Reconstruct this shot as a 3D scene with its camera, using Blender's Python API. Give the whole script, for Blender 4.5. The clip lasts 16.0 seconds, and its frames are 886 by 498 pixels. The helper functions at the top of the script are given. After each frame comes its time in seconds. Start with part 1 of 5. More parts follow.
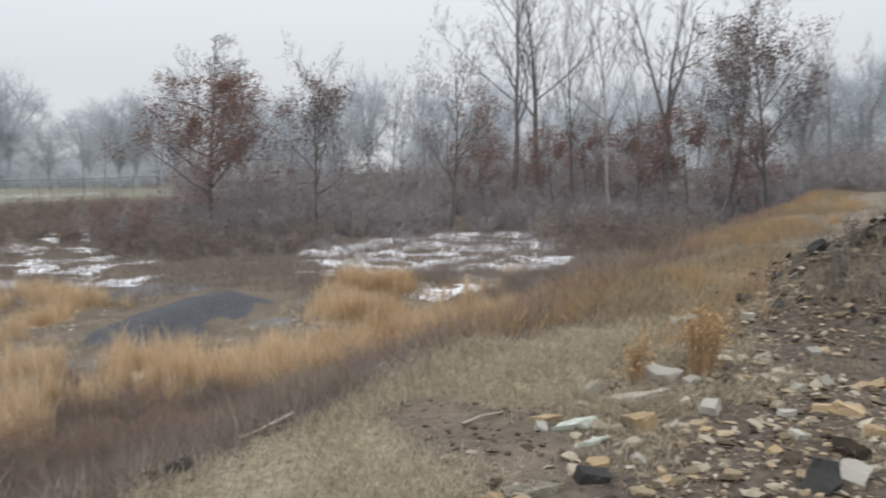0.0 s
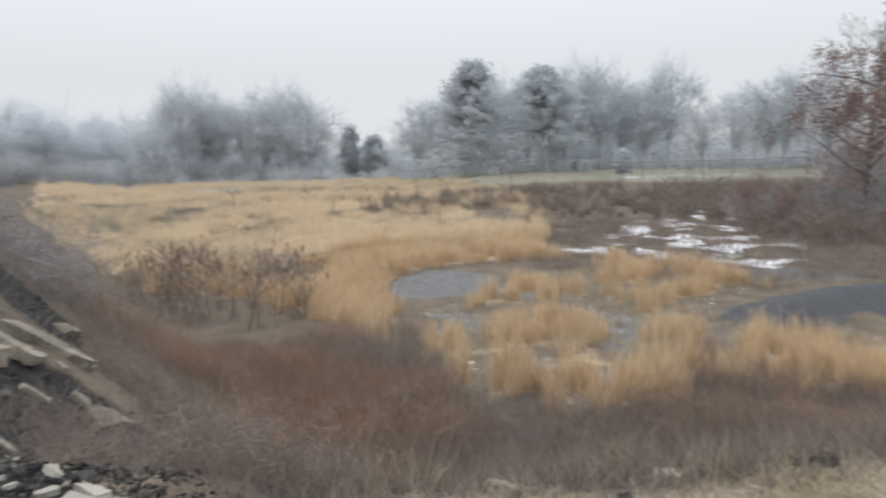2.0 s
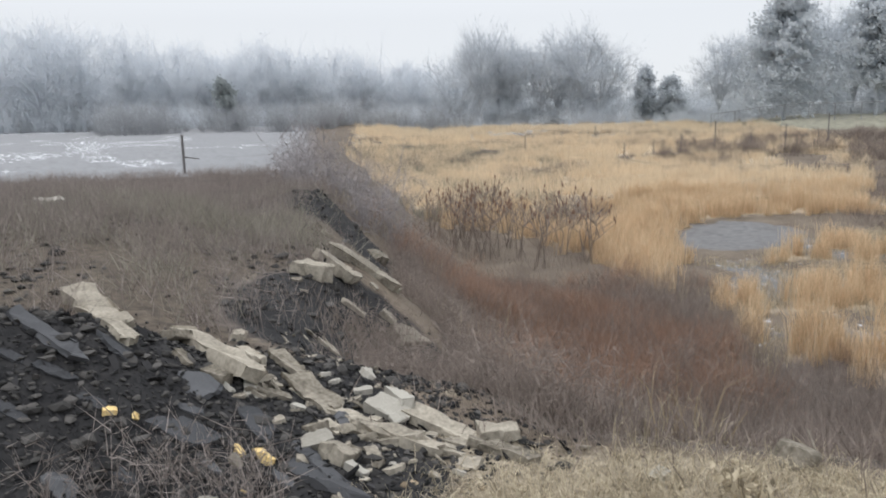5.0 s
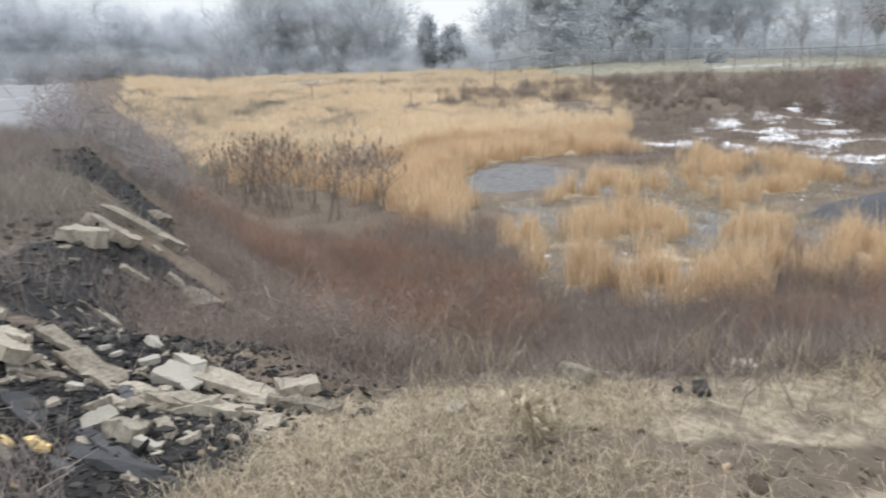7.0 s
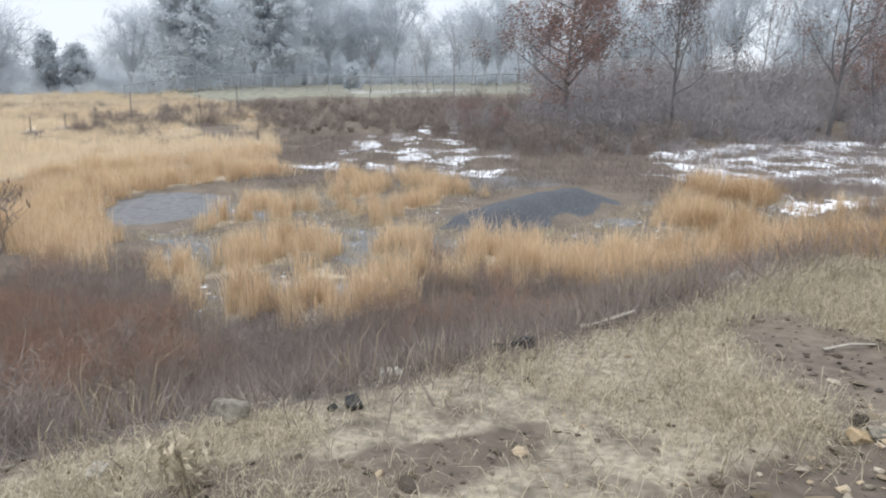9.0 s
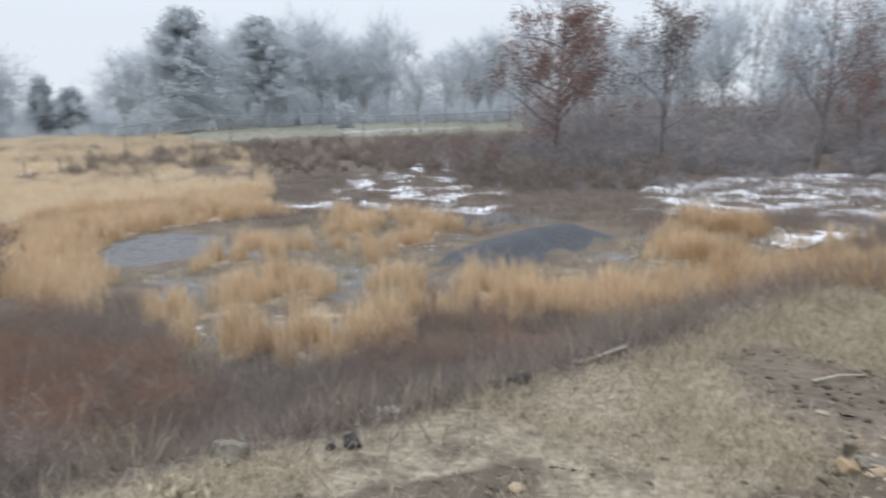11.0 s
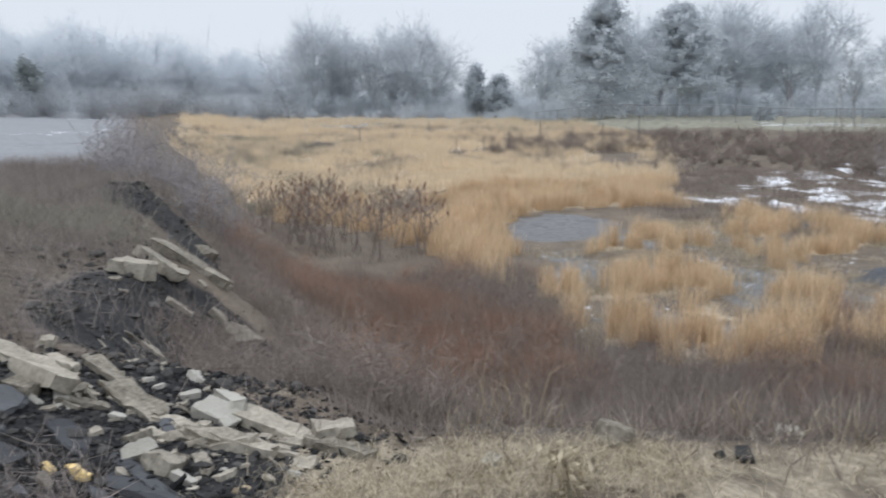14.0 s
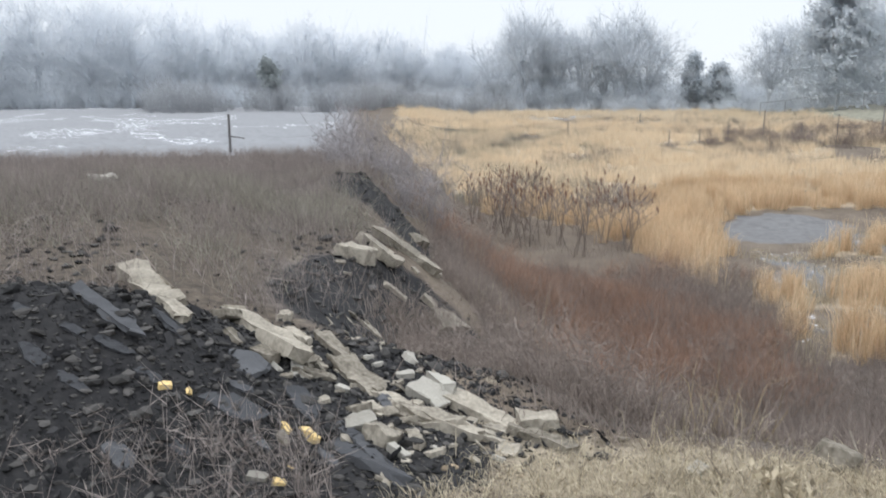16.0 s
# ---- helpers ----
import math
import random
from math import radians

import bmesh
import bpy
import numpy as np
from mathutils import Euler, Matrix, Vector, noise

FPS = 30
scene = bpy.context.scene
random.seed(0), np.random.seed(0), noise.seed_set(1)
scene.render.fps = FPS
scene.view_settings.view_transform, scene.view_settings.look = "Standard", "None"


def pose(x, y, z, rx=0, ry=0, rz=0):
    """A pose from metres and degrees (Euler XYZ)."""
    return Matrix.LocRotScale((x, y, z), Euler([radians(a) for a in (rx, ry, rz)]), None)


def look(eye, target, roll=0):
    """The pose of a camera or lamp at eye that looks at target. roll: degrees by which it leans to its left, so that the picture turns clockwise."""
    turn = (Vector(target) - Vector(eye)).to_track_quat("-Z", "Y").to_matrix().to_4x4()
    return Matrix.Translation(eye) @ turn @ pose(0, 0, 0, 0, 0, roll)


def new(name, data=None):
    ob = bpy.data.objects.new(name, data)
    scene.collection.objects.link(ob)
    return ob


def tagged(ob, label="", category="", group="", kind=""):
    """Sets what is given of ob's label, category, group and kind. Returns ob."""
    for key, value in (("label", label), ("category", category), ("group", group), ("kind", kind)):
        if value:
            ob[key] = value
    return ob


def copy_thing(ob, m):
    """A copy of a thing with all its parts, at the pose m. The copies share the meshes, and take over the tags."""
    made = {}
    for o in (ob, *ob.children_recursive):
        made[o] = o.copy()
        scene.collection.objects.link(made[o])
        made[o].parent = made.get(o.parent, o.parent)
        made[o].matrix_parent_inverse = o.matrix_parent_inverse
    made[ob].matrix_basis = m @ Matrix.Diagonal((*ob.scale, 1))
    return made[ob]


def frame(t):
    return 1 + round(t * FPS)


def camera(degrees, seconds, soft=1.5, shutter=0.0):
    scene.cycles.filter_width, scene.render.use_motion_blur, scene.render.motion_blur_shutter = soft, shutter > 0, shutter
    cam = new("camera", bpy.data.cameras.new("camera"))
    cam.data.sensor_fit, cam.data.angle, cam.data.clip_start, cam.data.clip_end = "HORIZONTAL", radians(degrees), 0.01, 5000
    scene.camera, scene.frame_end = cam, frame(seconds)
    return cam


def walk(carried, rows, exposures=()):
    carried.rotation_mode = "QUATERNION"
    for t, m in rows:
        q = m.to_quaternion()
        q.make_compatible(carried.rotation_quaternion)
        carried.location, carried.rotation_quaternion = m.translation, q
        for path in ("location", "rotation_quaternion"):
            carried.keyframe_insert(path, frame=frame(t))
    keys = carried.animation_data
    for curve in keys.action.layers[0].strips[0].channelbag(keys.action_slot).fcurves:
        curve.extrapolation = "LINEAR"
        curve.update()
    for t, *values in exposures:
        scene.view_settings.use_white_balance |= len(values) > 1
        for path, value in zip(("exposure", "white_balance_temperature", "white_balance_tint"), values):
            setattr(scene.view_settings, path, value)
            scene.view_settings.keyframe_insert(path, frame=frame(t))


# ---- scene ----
cam = camera(61.33, 16.0, soft=1.8, shutter=0.5)
# seconds, place, turn
PATH = [
    (0.0, 0.086, 0.027, 5.042, 84.1, 0.98, -0.01),
    (0.5, 0.043, 0.046, 5.02, 83.33, 1.25, 7.29),
    (1.0, 0.07, -0.065, 5.063, 82.94, 1.3, 21.44),
    (1.5, 0.014, -0.042, 5.048, 82.61, 1.97, 36.46),
    (2.0, -0.04, 0.029, 5.009, 83.6, 1.18, 46.59),
    (2.5, -0.076, 0.02, 5.002, 83.44, 1.64, 55.07),
    (3.0, -0.014, -0.019, 5.025, 83.07, 1.13, 60.98),
    (3.5, 0.039, -0.063, 5.047, 83.33, 0.66, 67.64),
    (3.7, 0.023, -0.056, 5.038, 83.45, 0.85, 70.09),
    (5.8, -0.038, -0.013, 4.962, 76.91, 1.38, 64.72),
    (6.0, -0.045, -0.009, 4.964, 76.36, 1.83, 63.08),
    (6.5, -0.053, 0.007, 4.958, 75.84, 1.87, 58.44),
    (7.0, -0.045, 0.025, 4.956, 75.68, 1.6, 52.48),
    (7.5, -0.035, 0.048, 4.955, 75.41, 1.42, 46.52),
    (8.0, -0.021, 0.087, 4.951, 75.48, 0.8, 38.52),
    (8.5, -0.018, 0.1, 4.948, 76.44, -0.35, 30.65),
    (8.7, 0.002, 0.095, 4.961, 76.44, -0.05, 28.15),
    (10.8, 0.086, 0.003, 5.024, 79.55, 1.44, 23.39),
    (11.0, 0.077, -0.005, 5.024, 79.73, 1.4, 25.79),
    (11.5, 0.042, 0.006, 5.006, 79.49, 0.91, 33.79),
    (12.0, 0.017, 0.012, 5.001, 79.55, 0.38, 40.88),
    (12.5, -0.01, 0.014, 4.993, 79.41, 0.29, 44.21),
    (13.0, -0.018, 0.015, 4.993, 79.86, 0.04, 46.66),
    (13.5, -0.032, 0.001, 4.989, 79.64, -0.29, 50.89),
    (14.0, -0.039, -0.003, 4.98, 79.2, -0.25, 55.99),
    (14.5, -0.041, -0.026, 4.982, 78.92, 0.09, 61.35),
    (15.0, -0.024, -0.053, 5.002, 77.17, 0.25, 67.14),
    (15.5, 0.003, -0.07, 5.018, 76.52, 0.43, 69.8),
    (16.0, 0.022, -0.084, 5.021, 78.61, 0.31, 71.62),
]
walk(cam, [(t, pose(x, y, z, a, b, c)) for t, x, y, z, a, b, c in PATH], exposures=[(0.0, -0.08, 6600, 10), (0.5, 0.05, 6650, 10), (1.5, 0.05, 6650, 10), (2.5, -0.08, 6500, 10), (3.5, -0.1, 6450, 10), (6, 0.29, 6620, 11), (8.5, 0.34, 6320, 10), (11, 0.1, 6200, 10), (12.5, 0.06, 6200, 10), (14.5, 0.03, 6200, 10), (15.5, 0.2, 6300, 10), (16, 0.33, 6350, 10)])

# ---- world and sun: a flat winter overcast with thin sleet ----
world = bpy.data.worlds.new("overcast")
scene.world = world
world.use_nodes = True
wn, wl = world.node_tree.nodes, world.node_tree.links
wn.clear()
sky = wn.new("ShaderNodeTexSky")
sky.sky_type, sky.sun_disc = "NISHITA", False
sky.sun_elevation, sky.sun_rotation = radians(38), radians(150)
veil = wn.new("ShaderNodeMix")
veil.data_type = "RGBA"
veil.inputs[0].default_value = 0.93
veil.inputs[7].default_value = (7.6, 7.95, 8.4, 1)
wbg, wout = wn.new("ShaderNodeBackground"), wn.new("ShaderNodeOutputWorld")
wbg.inputs[1].default_value = 0.1
# an overcast sky grows brighter from the horizon to overhead
wco, wsep, wup, wgain = wn.new("ShaderNodeTexCoord"), wn.new("ShaderNodeSeparateXYZ"), wn.new("ShaderNodeMapRange"), wn.new("ShaderNodeVectorMath")
wup.inputs[1].default_value, wup.inputs[2].default_value = 0.12, 1.0
wup.inputs[3].default_value, wup.inputs[4].default_value = 1.0, 2.3
wgain.operation = "SCALE"
wl.new(wco.outputs["Generated"], wsep.inputs[0])
wl.new(wsep.outputs[2], wup.inputs[0])
wl.new(sky.outputs[0], veil.inputs[6])
wl.new(veil.outputs[2], wgain.inputs[0])
wl.new(wup.outputs[0], wgain.inputs[3])
wl.new(wgain.outputs[0], wbg.inputs[0])
wl.new(wbg.outputs[0], wout.inputs[0])
sun = new("sun", bpy.data.lights.new("sun", "SUN"))
sun.data.energy, sun.data.angle, sun.data.color = 0.9, radians(40), (1.0, 0.97, 0.93)
sun.matrix_world = look((0, 0, 60), (14, 24, 0))

# ---- numeric helpers ----
def smooth(a, b, x):
    t = np.clip((np.asarray(x, float) - a) / (b - a), 0, 1)
    return t * t * (3 - 2 * t)


def lattice(i, j, seed):
    n = (i * 374761393 + j * 668265263 + seed * 974711) & 0x7FFFFFFF
    n = ((n ^ (n >> 13)) * 1274126177) & 0x7FFFFFFF
    return ((n ^ (n >> 16)) & 0xFFFF) / 65535.0


def vnoise(x, y, size, seed=0):
    """Value noise from 0 to 1, with lumps of the given size in metres."""
    x, y = np.asarray(x, float) / size, np.asarray(y, float) / size
    i, j = np.floor(x).astype(np.int64), np.floor(y).astype(np.int64)
    u, v = x - i, y - j
    u, v = u * u * (3 - 2 * u), v * v * (3 - 2 * v)
    a, b = lattice(i, j, seed), lattice(i + 1, j, seed)
    c, d = lattice(i, j + 1, seed), lattice(i + 1, j + 1, seed)
    return (a * (1 - u) + b * u) * (1 - v) + (c * (1 - u) + d * u) * v


def fbm(x, y, size, seed=0, octaves=3):
    return sum(vnoise(x, y, size / 2 ** k, seed + k) * 0.5 ** k for k in range(octaves)) / sum(0.5 ** k for k in range(octaves))


def streak(x, y, size, seed):
    """Noise drawn out along the bank's edge."""
    return fbm((0.513 * x + 0.858 * y) * 0.45, -0.858 * x + 0.513 * y, size, seed, 4)


def inside(poly, x, y):
    """Distance to the outline of a polygon, positive within."""
    x, y = np.asarray(x, float), np.asarray(y, float)
    best, odd = np.full(x.shape, 1e9), np.zeros(x.shape, bool)
    for (ax, ay), (bx, by) in zip(poly, poly[1:] + poly[:1]):
        ex, ey = bx - ax, by - ay
        t = np.clip(((x - ax) * ex + (y - ay) * ey) / (ex * ex + ey * ey), 0, 1)
        best = np.minimum(best, np.hypot(x - ax - t * ex, y - ay - t * ey))
        if ay != by:
            odd ^= ((ay > y) != (by > y)) & (x < (bx - ax) * (y - ay) / (by - ay) + ax)
    return np.where(odd, best, -best)


# ---- the lie of the land ----
TOP = 3.2                     # the bank's level above the basin's floor
POOL = (-23.6, 22.6)
SNOW_A = [(-27, 32), (-28, 38), (-32, 49), (-31, 60), (-27, 60), (-20, 48), (-14.5, 42), (-13, 33), (-18, 35)]
SNOW_B = [(-9.5, 48), (-3, 57), (8, 57), (9, 46), (4.8, 33), (-0.6, 28.5), (-3, 34), (-8, 36.5)]
FIELD = [(-17, 13), (-24, 14.5), (-36, 11.4), (-68, 17), (-120, 33), (-120, 85), (-75, 72), (-50, 60), (-46, 57), (-31, 38.5), (-28, 33), (-24, 31), (-26.8, 27),
         (-27.3, 22.5), (-25, 19.3), (-21.8, 17.8)]
TUSSOCK = [(-21, 17.8), (-16, 14), (-11.4, 10.3), (-10, 12.2), (-8.9, 11.4), (-7.8, 14.2), (-9, 18), (-6, 17.3), (-4, 18.8), (-1, 23), (2.5, 30), (4, 36), (0, 34),
           (-4, 35), (-6, 31), (-6.5, 27), (-7.5, 24), (-9, 22), (-11, 22.5), (-12, 26), (-13, 31), (-17, 33.5), (-21, 31), (-21.5, 25), (-20.6, 19.6)]
PILE_A, PILE_B = (-9.9, 23.4), (-8.6, 29.2)


def bank(x, y):
    """How far a place lies out from the bank's edge into the basin."""
    right = -0.858 * (x + 1.6) + 0.513 * (y - 4.4)
    left = 0.222 * (x + 4) + 0.975 * (y - 1.6) + 0.9 * smooth(-4.2, -5.6, x)
    wob = (vnoise(x, y, 2.3, 5) - 0.5) * (0.7 - 0.4 * smooth(-4, -2.5, x))
    k = 0.6
    return -k * np.log(np.exp(-np.clip(right, -30, 30) / k) + np.exp(-np.clip(left, -30, 30) / k)) + wob


def pile_dist(x, y):
    ex, ey = PILE_B[0] - PILE_A[0], PILE_B[1] - PILE_A[1]
    t = np.clip(((x - PILE_A[0]) * ex + (y - PILE_A[1]) * ey) / (ex * ex + ey * ey), 0, 1)
    return np.hypot(x - PILE_A[0] - t * ex, y - PILE_A[1] - t * ey)


def tip_slope(x, y):
    """The bare tipped face of the bank, where rubble slid towards the basin."""
    r, d = np.hypot(x, y), bank(x, y)
    foot = 0.35 + 1.1 * smooth(5.8, 9.5, r) + 0.45 * smooth(9.5, 17, r) + 0.5 * (fbm(x, y, 0.9, 18) - 0.5)
    return smooth(foot + 0.2, foot - 0.2, d) * smooth(-4.2, -4.9, x) * smooth(20, 17, r) * smooth(-0.5, 0.2, d)


def height(x, y):
    x, y = np.asarray(x, float), np.asarray(y, float)
    r = np.hypot(x, y)
    d = bank(x, y)
    near = TOP * (1 - smooth(0.0, 3.8, d))
    run = 0.15 * np.log1p(np.exp(np.clip(d / 0.15, -30, 200)))
    tipped = 0.1 * np.log1p(np.exp(np.clip((TOP - 0.75 * run) / 0.1, -30, 200)))
    near = near + (tipped - near) * smooth(-4.0, -5.6, x)
    az = np.degrees(np.arctan2(-x, y))
    start = 42 + 10 * smooth(30, 60, az)
    far = (3.7 - 1.1 * smooth(42, 50, az) * smooth(76, 69, az)) * smooth(start, 118, r)
    z = np.maximum(near, far)
    out = smooth(0.5, -1.0, d)
    # heap of broken asphalt beside the bank, heap of dirt on the other side
    z = z + 0.62 * np.exp(-((x + 4.5) / 0.75) ** 2) * smooth(0.95, -0.9, y) * smooth(-4.2, -2.8, y) + 0.3 * smooth(1.8, -1.2, y) * smooth(-4.2, -5.2, x) * smooth(-22, -14, x)
    z = z + 0.34 * np.exp(-(((x + 15.2) / 2.0) ** 2 + ((y - 3.0) / 1.1) ** 2)) + 0.45 * np.exp(-(((x + 14) / 6) ** 2 + ((y + 3) / 4) ** 2)) * 0.5
    z = z + (1.2 + 0.5 * (fbm(x, y, 0.7, 15) - 0.5)) * np.exp(-(((x - 6.2) / 1.9) ** 2 + ((y - 9.3) / 1.7) ** 2))
    z = z + 0.65 * smooth(1.9, 0.2, pile_dist(x, y) + 0.7 * (fbm(x, y, 1.2, 16) - 0.5))
    z = z - 0.16 * smooth(5.5, 2.5, np.hypot(x - POOL[0], y - POOL[1]))
    rough = np.where(r < 14, 0.16, 0.34)
    z = z + (fbm(x, y, 1.7, 11, 4) - 0.5) * rough + (fbm(x, y, 9.0, 21, 2) - 0.5) * 0.5 * smooth(8, 25, r) * (1 - smooth(100, 140, r) * 0.6)
    return z


def straw_zone(x, y):
    a = smooth(-0.8, 1.0, inside(FIELD, x, y)) * smooth(0.25, 0.42, fbm(x, y, 5.0, 31))
    a = a * (1 - 0.25 * smooth(0, 1.5, inside([(-20.5, 10.5), (-27, 9.3), (-33, 11.5), (-31, 16), (-25, 16.5), (-20.5, 14.5)], x, y)))
    b = smooth(-0.6, 0.6, inside(TUSSOCK, x, y)) * smooth(0.50, 0.55, fbm(x, y, 1.8, 33)) * smooth(0.40, 0.50, fbm(x, y, 4.2, 39))
    front = smooth(2.5, 1.1, np.abs(np.hypot(x, y) - 19.3 - 0.75 * np.maximum(0, x + 4))) * smooth(27, 24, np.degrees(np.arctan2(-x, y))) * smooth(-15, -9, np.degrees(np.arctan2(-x, y)))
    b = np.maximum(b * (1 - smooth(4.2, 3.0, pile_dist(x, y))), front * smooth(0.25, 0.4, fbm(x, y, 1.4, 35)))
    return np.clip(np.maximum(a, b), 0, 1)


def snow_zone(x, y):
    n = fbm(x, y, 1.6, 41, 4)
    return np.maximum(smooth(-1.5, 1.5, inside(SNOW_A, x, y)) * (0.28 + 0.34 * smooth(0.42, 0.62, n)), smooth(-1.2, 1.0, inside(SNOW_B, x, y)) * (0.37 + 0.30 * smooth(0.36, 0.55, n)))


def brush_zone(x, y):
    r, d = np.hypot(x, y), bank(x, y)
    az = np.degrees(np.arctan2(-x, y))
    body = smooth(-0.1, 0.3, d) * (1 - smooth(19, 24, r) * smooth(-3, 12, az)) * (1 - smooth(34, 44, r)) * smooth(84, 79, az)
    return body * (1 - tip_slope(x, y)) * (1 - straw_zone(x, y)) * (1 - smooth(0.1, 0.9, inside(TUSSOCK, x, y))) * (1 - smooth(0.5, 2.0, inside(FIELD, x, y)) * 0.9)


def grit(x, y):
    a = np.exp(-(((x + 7.0) / 1.9) ** 2 + ((y - 1.85 - 0.2 * (-x - 7.0)) / 1.5) ** 2))
    b = np.exp(-(((x + 5.4) / 1.2) ** 2 + ((y - 1.5) / 0.6) ** 2))
    c = np.exp(-(((x + 14.2) / 2.2) ** 2 + ((y - 3.6) / 1.5) ** 2))
    return smooth(0.35, 0.65, np.maximum(np.maximum(a, b), c) + 0.3 * (fbm(x, y, 0.8, 57) - 0.5))


def rubble_ground(x, y):
    return smooth(-0.6, 0.8, x - 0.5 * (y - 3.4)) * smooth(13, 9, y) * smooth(0.4, -0.2, bank(x, y)) * smooth(-1, 2, y)


# ---- materials ----
def shade(name, dark, light, size=1.0, rough=0.9, bump=0.3, spread=0.0, by="island", fine=8.0, spec=0.25, metal=0.0, thin=0.0, edges=None):
    """A surface between two colours at two scales of noise; spread: how much single pieces differ."""
    m = bpy.data.materials.new(name)
    m.use_nodes = True
    nt = m.node_tree
    n, l = nt.nodes, nt.links
    p = n["Principled BSDF"]
    p.inputs["Roughness"].default_value = rough
    p.inputs["Metallic"].default_value = metal
    p.inputs["Specular IOR Level"].default_value = spec
    co = n.new("ShaderNodeTexCoord")
    a, b = n.new("ShaderNodeTexNoise"), n.new("ShaderNodeTexNoise")
    a.inputs["Scale"].default_value, b.inputs["Scale"].default_value = 1.0 / size, fine / size
    a.inputs["Detail"].default_value = b.inputs["Detail"].default_value = 5
    l.new(co.outputs["Object"], a.inputs["Vector"])
    l.new(co.outputs["Object"], b.inputs["Vector"])
    add = n.new("ShaderNodeMath")
    add.operation = "MULTIPLY_ADD"
    add.inputs[1].default_value = 0.5
    half = n.new("ShaderNodeMath")
    half.operation = "MULTIPLY"
    half.inputs[1].default_value = 0.5
    l.new(b.outputs["Fac"], half.inputs[0])
    l.new(a.outputs["Fac"], add.inputs[0])
    l.new(half.outputs[0], add.inputs[2])
    fac = add.outputs[0]
    if spread:
        src = n.new("ShaderNodeNewGeometry" if by == "island" else "ShaderNodeObjectInfo")
        rnd = src.outputs["Random Per Island" if by == "island" else "Random"]
        mix = n.new("ShaderNodeMix")
        mix.inputs[0].default_value = spread
        l.new(fac, mix.inputs[2])
        l.new(rnd, mix.inputs[3])
        fac = mix.outputs[0]
    ramp = n.new("ShaderNodeValToRGB")
    ramp.color_ramp.elements[0].position, ramp.color_ramp.elements[1].position = edges or ((0.3, 0.7) if not spread else (0.18, 0.82))
    ramp.color_ramp.elements[0].color, ramp.color_ramp.elements[1].color = (*dark, 1), (*light, 1)
    l.new(fac, ramp.inputs[0])
    l.new(ramp.outputs[0], p.inputs["Base Color"])
    if bump:
        bp = n.new("ShaderNodeBump")
        bp.inputs["Strength"].default_value, bp.inputs["Distance"].default_value = bump, 0.02 * size
        l.new(b.outputs["Fac"], bp.inputs["Height"])
        l.new(bp.outputs[0], p.inputs["Normal"])
    if thin:
        tr, ms, out = n.new("ShaderNodeBsdfTranslucent"), n.new("ShaderNodeMixShader"), n["Material Output"]
        l.new(ramp.outputs[0], tr.inputs[0])
        ms.inputs[0].default_value = thin
        l.new(p.outputs[0], ms.inputs[1])
        l.new(tr.outputs[0], ms.inputs[2])
        l.new(ms.outputs[0], out.inputs[0])
    return m


def blended(nt, attribute, channel, size, lo, hi):
    """A zone's share, broken up by noise."""
    n, l = nt.nodes, nt.links
    at, sep, co, no = n.new("ShaderNodeAttribute"), n.new("ShaderNodeSeparateColor"), n.new("ShaderNodeTexCoord"), n.new("ShaderNodeTexNoise")
    at.attribute_name = attribute
    no.inputs["Scale"].default_value, no.inputs["Detail"].default_value = 1.0 / size, 6
    l.new(co.outputs["Object"], no.inputs["Vector"])
    l.new(at.outputs["Color"], sep.inputs[0])
    ad, mr = n.new("ShaderNodeMath"), n.new("ShaderNodeMapRange")
    l.new(sep.outputs[channel], ad.inputs[0])
    l.new(no.outputs["Fac"], ad.inputs[1])
    mr.inputs[1].default_value, mr.inputs[2].default_value = lo, hi
    l.new(ad.outputs[0], mr.inputs[0])
    return mr.outputs[0]


